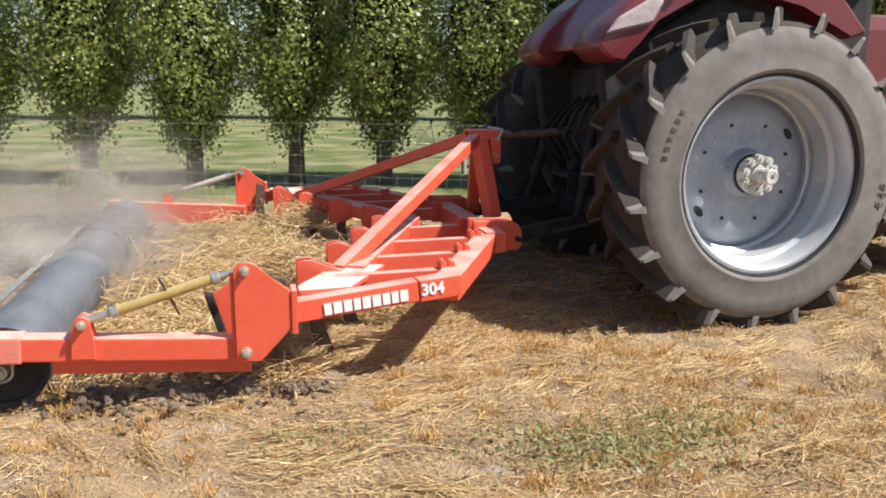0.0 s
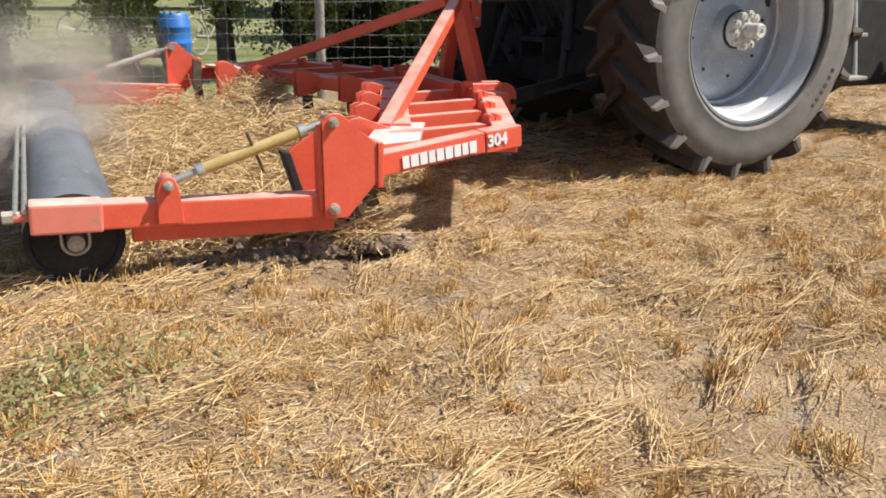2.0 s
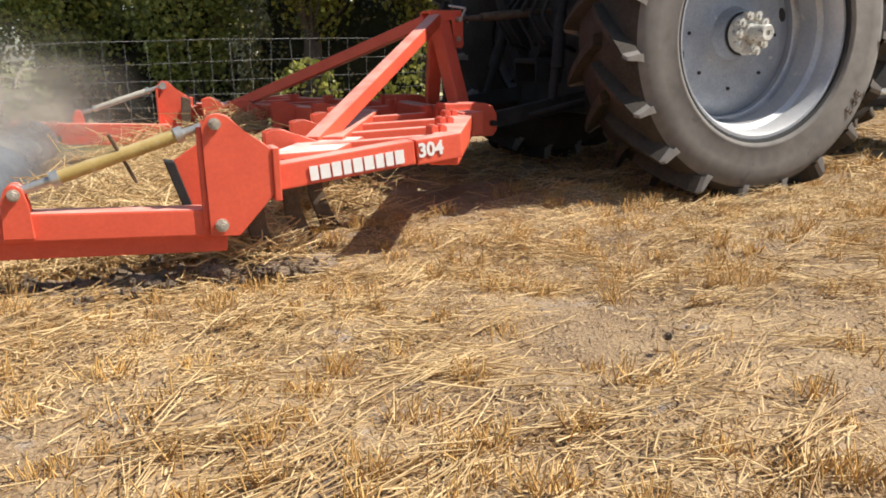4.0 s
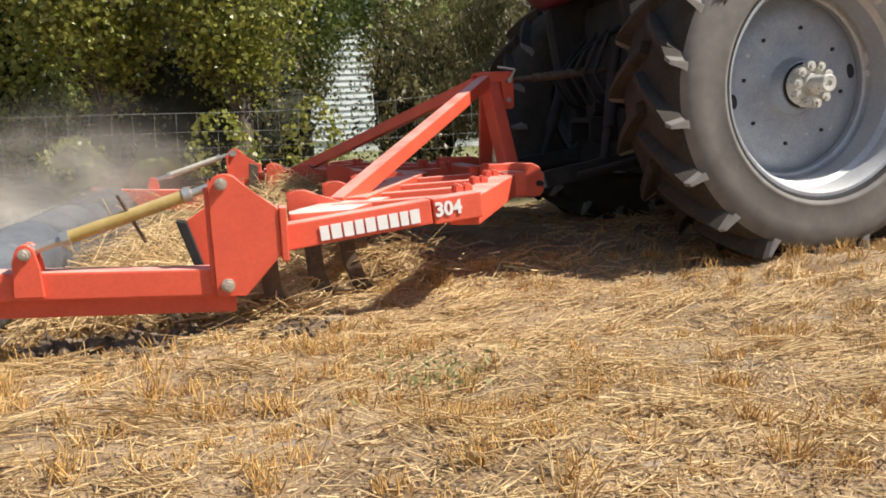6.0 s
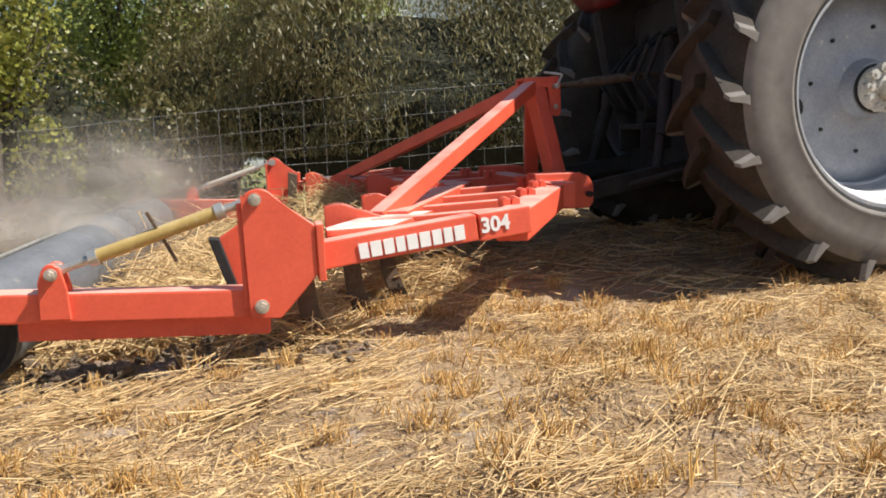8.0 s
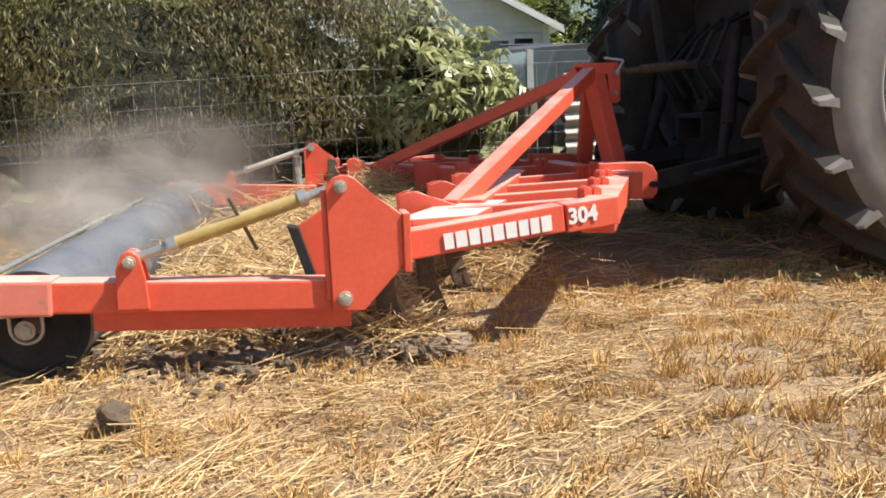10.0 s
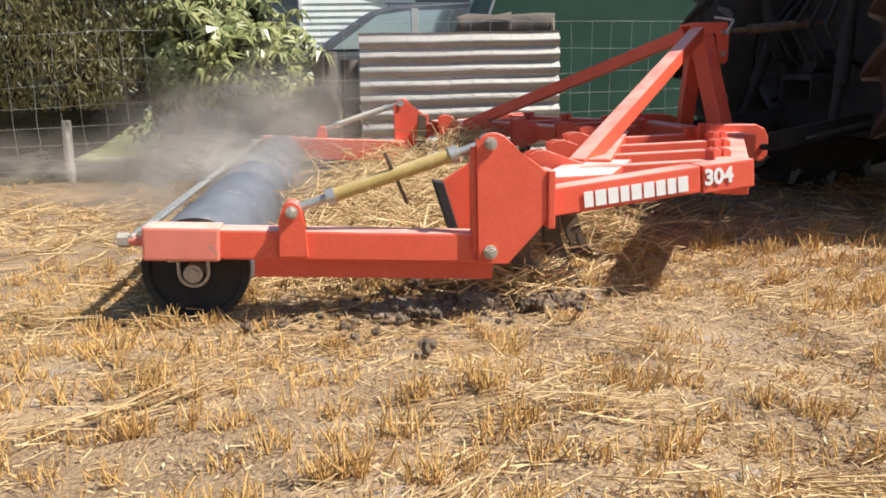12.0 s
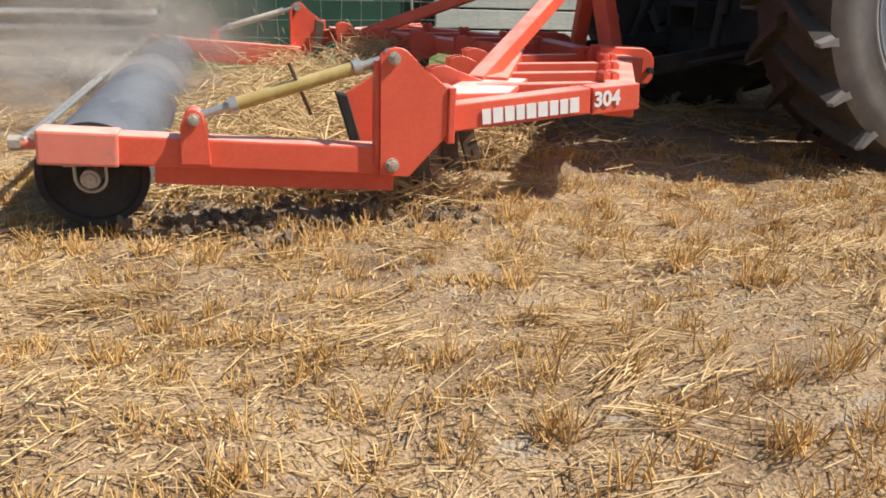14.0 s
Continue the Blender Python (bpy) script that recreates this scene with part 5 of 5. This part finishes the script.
shrub("evergreen", "tall dark evergreen shrubbery beside the house", 17.25, 20.6, 13.2, 16.0, 5.6, 12000, 0.16, 0.4, LEAF_DARK, 59)
# added dark mass that closes bright gaps between the trunks
shrub("evergreen", "added dark shrub filling the bright gaps behind the young trees", 4.5, 6.6, 10.0, 11.4, 3.2, 7000, 0.11, 0.4, LEAF_DARK, 62)
shrub("low_bush", "small weedy bush at the foot of the fence", -2.9, -2.2, 4.75, 5.1, 0.26, 500, 0.04, 0.7, LEAF, 54, core=False)


def build_broad_bush():
    """Large hand-shaped leaves on stalks round a dark core that paints the inner shade."""
    rng = random.Random(61)
    th = tagged(empty("broad_leaf_bush", 12.22, 4.36, -0.12), "big bush of pale green deeply lobed leaves by the fence", "bush")
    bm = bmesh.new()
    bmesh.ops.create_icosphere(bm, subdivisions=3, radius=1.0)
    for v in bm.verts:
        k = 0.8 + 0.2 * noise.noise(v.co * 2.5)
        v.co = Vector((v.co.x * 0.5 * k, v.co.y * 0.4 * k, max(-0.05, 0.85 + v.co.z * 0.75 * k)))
    part("shade_core", bm, INNER_SHADE, th, "dark core painting the shade between the stems", True)
    leaf = bmesh.new()
    for i in range(11):
        a = radians(-130 + 26 * i + (7 if i % 2 else -5))
        ln = 0.2 * (1.0 - 0.35 * abs(i - 5) / 5)
        d, n = Vector((math.cos(a), math.sin(a), 0)), Vector((-math.sin(a), math.cos(a), 0))
        vs = [leaf.verts.new(p) for p in (Vector((0, 0, 0)), d * ln * 0.5 + n * 0.016 + Vector((0, 0, 0.02)), d * ln + Vector((0, 0, -0.05)), d * ln * 0.5 - n * 0.016 + Vector((0, 0, 0.02)))]
        leaf.faces.new(vs)
    me = bpy.data.meshes.new("leaf")
    leaf.to_mesh(me)
    leaf.free()
    me.materials.append(LEAF_BIG)
    for i in range(190):
        a, s = rng.uniform(0, 6.283), rng.uniform(0, 1)
        pr = math.sin(math.pi * (0.22 + 0.72 * s)) ** 0.6
        c = Vector((math.cos(a) * 0.62 * pr, -abs(math.sin(a)) * 0.56 * pr if rng.random() < 0.8 else math.sin(a) * 0.6 * pr, 0.7 + 0.84 * s - 0.22 * max(math.cos(a), 0) * s)) * rng.uniform(0.85, 1.08)
        out = (c - Vector((0, 0, 0.75))).normalized() + Vector((rng.uniform(-0.8, 0.8), rng.uniform(-0.8, 0.8), rng.uniform(0, 0.9)))
        ob = new("leaf", me)
        ob.parent = th
        k = rng.uniform(0.6, 1.15)
        ob.matrix_local = Matrix.Translation(c) @ out.to_track_quat("Z", "X").to_matrix().to_4x4() @ pose(0, 0, 0, 0, 0, rng.uniform(0, 360)) @ Matrix.Diagonal((k, k, k, 1))


build_broad_bush()


# ---- things on the lawn ----
def build_barrel(x, y):
    th = tagged(empty("barrel", x, y, 0.0), "blue plastic barrel standing on the lawn", "barrel")
    bm = bmesh.new()
    lathe(bm, [(0.0, 0.0), (0.25, 0.0), (0.27, 0.03), (0.285, 0.25), (0.295, 0.27), (0.295, 0.29), (0.285, 0.31), (0.285, 0.56), (0.295, 0.58), (0.295, 0.6), (0.285, 0.62), (0.265, 0.82), (0.24, 0.86), (0.0, 0.86)], 32)
    moved(bm, Matrix.Diagonal((0.72, 0.72, 0.62, 1)) @ Matrix.Rotation(radians(90), 4, "X"))
    part("drum", bm, BLUE, th, "", True)
    bm = bmesh.new()
    tube(bm, (0.08, 0, 0.525), (0.08, 0, 0.55), 0.03, 14)
    part("bung", bm, BLUE, th, "", True)


build_barrel(2.2, 7.9)


def build_bicycle(x, y, turn, lean):
    th = tagged(empty("bicycle"), "old bicycle with pale tyres leaning among the trees", "bicycle", "bicycles")
    th.matrix_basis = pose(x, y, 0, lean, 0, turn) @ Matrix.Scale(0.75, 4)
    for wx in (-0.5, 0.5):
        bm = bmesh.new()
        for i in range(28):
            a, b = 2 * math.pi * i / 28, 2 * math.pi * (i + 1) / 28
            tube(bm, (wx + 0.32 * math.cos(a), 0, 0.33 + 0.32 * math.sin(a)), (wx + 0.32 * math.cos(b), 0, 0.33 + 0.32 * math.sin(b)), 0.017, 6, caps=False)
        wh = part("wheel", bm, POST, th, "", True)
        bm = bmesh.new()
        for i in range(10):
            a = math.pi * i / 10
            tube(bm, (wx - 0.31 * math.cos(a), 0, 0.33 - 0.31 * math.sin(a)), (wx + 0.31 * math.cos(a), 0, 0.33 + 0.31 * math.sin(a)), 0.002, 4, caps=False)
        tube(bm, (wx, -0.04, 0.33), (wx, 0.04, 0.33), 0.02, 10)
        part("spokes", bm, STEEL, wh)
    bm = bmesh.new()
    for a, b in (((-0.5, 0, 0.33), (-0.1, 0, 0.3)), ((-0.1, 0, 0.3), (-0.22, 0, 0.82)), ((-0.5, 0, 0.33), (-0.2, 0, 0.74)), ((-0.2, 0, 0.74), (0.34, 0, 0.8)), ((-0.1, 0, 0.3), (0.35, 0, 0.7)), ((0.33, 0, 0.88), (0.5, 0, 0.33))):
        tube(bm, a, b, 0.016, 8)
    part("frame", bm, POST, th, "dull grey frame", True)
    bm = bmesh.new()
    tube(bm, (0.3, -0.26, 0.95), (0.3, 0.26, 0.95), 0.013, 8)
    tube(bm, (0.33, 0, 0.86), (0.3, 0, 0.95), 0.013, 8)
    part("handlebar", bm, STEEL, th, "", True)
    bm = bmesh.new()
    box(bm, (-0.24, 0, 0.86), (0.24, 0.13, 0.05), bevel=0.02)
    part("saddle", bm, BLACK, th)


build_bicycle(1.35, 9.5, 12, 8)
build_bicycle(2.75, 8.3, 50, -10)


def build_leaning_post(x, y, h, lean):
    bm = bmesh.new()
    tube(bm, (0, 0, -0.1), (lean, 0, h), 0.04, 12, 0.036)
    tagged(finish("wooden_post", bm, POST, smooth=True), "loose grey wooden post leaning on the lawn", "post", "leaning posts").location = (x, y, 0)


build_leaning_post(2.05, 6.6, 0.78, -0.15)
build_leaning_post(1.55, 7.2, 0.9, -0.05)


# ---- the yard: iron sheet, firewood, car, house, shade tunnel ----
def build_iron_sheet():
    """A sheet with ridges running along it, standing on its long edge."""
    bm = bmesh.new()
    x0, x1, z0, z1, waves = 13.17, 14.68, 0.0, 0.98, 9.4
    cols, rows = 12, 120
    grid = []
    for side in (0, 1):
        g = []
        for j in range(rows + 1):
            f = j / rows
            y = 4.01 + 0.016 * math.sin(2 * math.pi * waves * f) + 0.05 * f + side * 0.003
            g.append([bm.verts.new((x0 + (x1 - x0) * i / cols + 0.004 * math.sin(9 * f), y, z0 + (z1 - z0) * f + 0.002 * math.sin(i * 1.1))) for i in range(cols + 1)])
        grid.append(g)
    for g in grid:
        for j in range(rows):
            for i in range(cols):
                bm.faces.new((g[j][i], g[j][i + 1], g[j + 1][i + 1], g[j + 1][i]))
    p, q = grid
    for j in range(rows):
        for i in (0, cols):
            bm.faces.new((p[j][i], q[j][i], q[j + 1][i], p[j + 1][i]))
    for i in range(cols):
        for j in (0, rows):
            bm.faces.new((p[j][i], p[j][i + 1], q[j][i + 1], q[j][i]))
    tagged(finish("corrugated_sheet", bm, IRON, smooth=True), "weathered corrugated iron sheet leaning against a firewood stack", "metal sheet")


build_iron_sheet()


def build_log(x, y, z, r, length, turn, seed):
    th = tagged(empty("firewood_log"), "dark weathered firewood log with a pale cut end", "log", "firewood logs")
    th.matrix_basis = pose(x, y, z, 0, 0, turn)
    bm = bmesh.new()
    lathe(bm, [(0.0, -length / 2), (r, -length / 2), (r * 1.04, -length / 4), (r, length / 4), (r * 0.97, length / 2), (0.0, length / 2)], 14)
    for v in bm.verts:
        v.co *= 1 + 0.42 * noise.noise(v.co * 9 + Vector((seed, seed, 0)))
    part("bark", bm, LOG, th, "", True)
    bm = bmesh.new()
    tube(bm, (0, -length / 2 - 0.012, 0), (0, -length / 2 + 0.01, 0), r * 0.9, 14)
    part("cut_end", bm, CUT, th)


rl = random.Random(71)
for layer in range(6):
    for i in range(8 if layer < 5 else 3):
        build_log(13.3 + 0.175 * i + (0.1 if layer % 2 else 0) + (0.75 if layer == 5 else 0) + rl.uniform(-0.02, 0.02), 4.4 + rl.uniform(-0.03, 0.03), 0.095 + 0.185 * layer, rl.uniform(0.085, 0.105), rl.uniform(0.36, 0.44), rl.uniform(-9, 9) + (78 if layer == 5 else 0), i + 10 * layer)
for x, y, h, r in ((12.9, 4.3, 0.86, 0.115), (13.1, 4.38, 0.8, 0.075)):
    bm = bmesh.new()
    tube(bm, (0, 0, -0.1), (0, 0, h), r, 16, r * 0.94)
    for v in bm.verts:
        v.co += Vector((noise.noise(v.co * 7), noise.noise(v.co * 7 + Vector((3, 0, 0))), 0)) * 0.025
    tagged(finish("tree_stump", bm, LOG, smooth=True), "tall dark cut stump beside the iron sheet", "stump", "stumps").location = (x, y, 0)


def build_car():
    th = tagged(empty("car", 14.04, 8.4, 0), "dark grey estate car parked in front of the house", "car")
    body = [(-2.2, 0.35), (-2.25, 0.62), (-2.1, 0.82), (-1.2, 0.95), (1.9, 0.98), (2.2, 0.9), (2.25, 0.5), (2.2, 0.32)]
    bm = bmesh.new()
    slab(bm, body, -0.85, 0.85, 0.05)
    part("body", bm, CAR, th, "", True)
    cabin = [(-1.35, 0.93), (-0.62, 1.4), (-0.3, 1.49), (0.7, 1.5), (1.3, 1.42), (1.95, 0.97)]
    bm = bmesh.new()
    slab(bm, cabin, -0.7, 0.7, 0.05)
    cb = part("cabin", bm, CAR, th, "", True)
    for s in (-1, 1):
        for out in ([(-1.05, 0.99), (-0.5, 1.37), (-0.1, 1.42), (-0.1, 0.99)], [(-0.02, 0.99), (-0.02, 1.42), (0.72, 1.43), (0.85, 0.99)], [(0.95, 0.99), (0.85, 1.41), (1.22, 1.35), (1.6, 0.99)]):
            bm = bmesh.new()
            slab(bm, out, s * 0.701, s * 0.712, 0.003)
            part("side_window", bm, CAR_GLASS, cb, "pale reflecting side window")
        bm = bmesh.new()
        slab(bm, [(-0.1, 0.97), (-0.1, 1.44), (-0.02, 1.44), (-0.02, 0.97)], s * 0.703, s * 0.72, 0.002)
        part("pillar", bm, PALE, cb, "pale door pillar")
        for wx in (-1.4, 1.4):
            bm = bmesh.new()
            lathe(bm, [(0.16, s * 0.86), (0.29, s * 0.88), (0.31, s * 0.84), (0.31, s * 0.7), (0.16, s * 0.68)], 28, True)
            moved(bm, Matrix.Translation((wx, 0, 0.31)))
            wh = part("wheel", bm, BLACK, th, "", True)
            bm = bmesh.new()
            tube(bm, (wx, s * 0.72, 0.31), (wx, s * 0.85, 0.31), 0.18, 20)
            part("hub_cap", bm, STEEL, wh, "", True)
    for y in (-0.55, 0.55):
        bm = bmesh.new()
        tube(bm, (-0.4, y, 1.515), (1.2, y, 1.495), 0.012, 8)
        for x in (-0.35, 0.4, 1.15):
            tube(bm, (x, y, 1.44), (x, y, 1.512), 0.01, 8)
        part("roof_rail", bm, CAR, th, "", True)
    th.scale = (1.0, 1.0, 1.0)


build_car()


def build_house():
    th = tagged(empty("house", 0, 0, 0), "white weatherboard house with a low gable and small windows", "house")
    x0, x1, y0, y1, eave, apex = 6.6, 17.45, 17.85, 26.0, 2.9, 5.6
    xm = (x0 + x1) / 2
    bm = bmesh.new()
    slab(bm, [(x0 + 0.03, -0.1), (x0 + 0.03, eave), (xm, apex), (x1 - 0.03, eave), (x1 - 0.03, -0.1)], y0 + 0.05, y1, 0)
    wall = part("wall", bm, BOARD, th)
    z = 0.3
    while z < apex - 0.1:
        lo, hi = x0, x1
        top = z + 0.165
        if top > eave:
            k = (top - eave) / (apex - eave)
            lo, hi = x0 + (xm - x0) * k, x1 - (x1 - xm) * k
        bm = bmesh.new()
        v = [bm.verts.new(p) for p in ((lo, y0, z), (hi, y0, z), (hi, y0 + 0.035, top), (lo, y0 + 0.035, top), (lo, y0 + 0.05, z), (hi, y0 + 0.05, z), (hi, y0 + 0.05, top), (lo, y0 + 0.05, top))]
        for q in ((0, 1, 2, 3), (4, 7, 6, 5), (0, 4, 5, 1), (3, 2, 6, 7), (0, 3, 7, 4), (1, 5, 6, 2)):
            bm.faces.new([v[i] for i in q])
        part("weatherboard", bm, BOARD, wall)
        z += 0.15
    for s in (-1, 1):
        bm = bmesh.new()
        xe = x1 + 0.35 if s > 0 else x0 - 0.35
        ze = eave - 0.35 * (apex - eave) / (x1 - xm)
        sl = [(xe, ze), (xm, apex + 0.0), (xm, apex + 0.09), (xe, ze + 0.09)]
        slab(bm, sl, y0 - 0.38, y1 + 0.3, 0.006)
        rf = part("roof", bm, ROOF, th)
        bm = bmesh.new()
        slab(bm, [(xe, ze - 0.1), (xm, apex - 0.12), (xm, apex + 0.02), (xe, ze + 0.04)], y0 - 0.42, y0 - 0.385, 0.004)
        part("barge_board", bm, BOARD, rf, "white barge board")
        bm = bmesh.new()
        box(bm, ((x1 if s > 0 else x0), y0 - 0.008, 1.4), (0.16, 0.05, 3.0), bevel=0.006)
        part("corner_board", bm, BOARD, wall)
    for wx0, wx1, wz0, wz1 in ((15.1, 16.45, 1.45, 2.5), (16.6, 17.1, 1.45, 2.55), (11.0, 12.3, 1.45, 2.5)):
        w = None
        bm = bmesh.new()
        for a, b, c, d in ((wx0 - 0.08, wz0 - 0.08, wx1 + 0.08, wz0), (wx0 - 0.08, wz1, wx1 + 0.08, wz1 + 0.09), (wx0 - 0.08, wz0, wx0, wz1), (wx1, wz0, wx1 + 0.08, wz1)):
            box(bm, ((a + c) / 2, y0 - 0.02, (b + d) / 2), (c - a, 0.07, d - b))
        w = part("window", bm, BOARD, th, "white framed window")
        bm = bmesh.new()
        box(bm, ((wx0 + wx1) / 2, y0 - 0.008, (wz0 + wz1) / 2), (wx1 - wx0, 0.012, wz1 - wz0))
        part("pane", bm, GLASS, w, "dark window pane")


build_house()


def build_tunnel():
    th = tagged(empty("shade_tunnel", 15.62, 5.6, 0), "arched growing tunnel covered in green shade cloth", "greenhouse")
    arch = [(1.3 * math.copysign(abs(math.cos(a)) ** 0.75, math.cos(a)), 2.05 * math.sin(a) ** 0.8) for a in [math.pi * i / 24 for i in range(25)]]
    bm = bmesh.new()
    slab(bm, [(x, z) for x, z in arch], 0.0, 0.03, 0)
    part("end_wall", bm, CLOTH, th, "dark green shade cloth")
    bm = bmesh.new()
    inner = [(x * 0.985, z * 0.985) for x, z in arch]
    slab(bm, arch + inner[::-1], 0.035, 1.3, 0)
    part("cover", bm, CLOTH_PALE, th, "faded pale green cover", True)
    for y in (-0.02, 1.3):
        bm = bmesh.new()
        for p, q in zip(arch, arch[1:]):
            tube(bm, (p[0] * 1.01, y, p[1] * 1.01), (q[0] * 1.01, y, q[1] * 1.01), 0.014, 6, caps=False)
        part("hoop", bm, STEEL, th, "", True)


build_tunnel()


def build_plank_wall():
    th = tagged(empty("plank_wall", 0, 6.1, 0), "weathered pale plank wall of a low shed", "shed")
    bm = bmesh.new()
    box(bm, (20.3, 0.6, 0.75), (6.0, 1.1, 1.5), bevel=0.01)
    part("shed_body", bm, SOOT, th)
    for k in range(7):
        bm = bmesh.new()
        box(bm, (20.3, 0.0, 0.1 + 0.21 * k), (6.0 - 0.03 * (k % 2), 0.05, 0.19), bevel=0.008)
        part("plank", bm, PALE, th)


build_plank_wall()


# ---- small things on the field ----
def build_weeds():
    rng = np.random.default_rng(81)
    for cx, cy, sx, sy, n in ((1.22, -1.0, 0.22, 0.10, 1100), (1.6, -0.85, 0.14, 0.08, 300), (0.3, -0.95, 0.12, 0.07, 150), (7.4, -0.4, 0.1, 0.06, 120), (13.0, 0.9, 0.2, 0.1, 200)):
        c = np.stack([rng.normal(cx, sx, n), rng.normal(cy, sy, n), rng.uniform(0.005, 0.07, n) * rng.uniform(0.4, 1, n)], 1)
        v, f = leaf_quads(c, np.tile([0, 0, 1.0], (n, 1)), 0.028, 0.32, rng, 0.5)
        tagged(new("weed_patch", stuff_mesh("weed_patch", v, f, WEED)), "patch of pale green weeds among the straw", "weeds", kind="stuff")


build_weeds()

rc = random.Random(91)
THROWN = []
for x, y, s, when in ((10.7, 0.0, 0.05, 9.55), (15.04, 0.0, 0.028, 13.6), (15.12, 0.13, 0.03, 13.7), (15.41, 0.1, 0.035, 13.85), (13.16, 0.02, 0.03, 11.2), (2.0, -0.12, 0.04, 1.0), (13.3, -0.33, 0.015, 0), (5.6, -0.9, 0.016, 0), (16.2, -1.05, 0.018, 0), (7.6, -0.6, 0.014, 0)):
    ob = tagged(new("soil_clod", rc.choice(CLODS)), "loose grey-brown lump of dry soil on the straw", "soil clod", "soil clods")
    ob.scale = (s, s, s)
    rest = pose(x, y, s * 0.35, rc.uniform(-20, 20), rc.uniform(-20, 20), rc.uniform(-50, 50))
    ob.matrix_basis = rest @ Matrix.Scale(s, 4)
    if when:
        THROWN.append((ob, when, rest))


# ---- what moves ----
def motions():
    times = [0.5 * i for i in range(29)]
    for thing in (implement, tractor, straw_bunch, soil_heap):
        walk(thing, [(t, machine(t)) for t in times])
    # two puffs hang where they rose and fall behind the machine
    for k, (puff, place) in enumerate(dust_puffs[-2:]):
        walk(puff, [(t, Matrix.Translation((0.35 * t, 0.02 * t, -0.02 * t)) @ place) for t in times])
    for k, (puff, place) in enumerate(dust_puffs[:-2]):
        walk(puff, [(t, machine(t) @ Matrix.Translation((0.10 * math.sin(1.3 * t + 2 * k), 0.08 * math.sin(0.9 * t + k), 0.03 * (1 + math.sin(1.1 * t + 3 * k)))) @ place @ pose(0, 0, 0, 0, 5 * math.sin(0.7 * t + k), 0)) for t in times])
    # lumps that ride in the loosened soil, then roll out and lie still
    for ob, when, rest in THROWN:
        inside = pose(0.12, 0.16, -0.03)
        rows = [(t, machine(t) @ inside) for t in times if t < when - 0.05] + [(when, machine(when) @ inside)]
        mid = (machine(when + 0.15) @ inside).translation.lerp(rest.translation, 0.5)
        rows += [(when + 0.15, Matrix.Translation((mid.x, mid.y, 0.05)) @ pose(0, 0, 0, 25, 40, 20)), (when + 0.3 if when < 13.7 else 14.0, rest)]
        rows += [(t, rest) for t in times if t > when + 0.35]
        walk(ob, rows)
    tenths = [0.1 * i for i in range(141)]
    walk(roller, [(t, pose(-0.83, YC, 0.15, 0, math.degrees(travel(t) / 0.15), 0)) for t in tenths])
    for hub, x, y, z, r, a in wheels:
        walk(hub, [(t, pose(x, y, z, 0, a + math.degrees(travel(t) / r), 0)) for t in times])


motions()
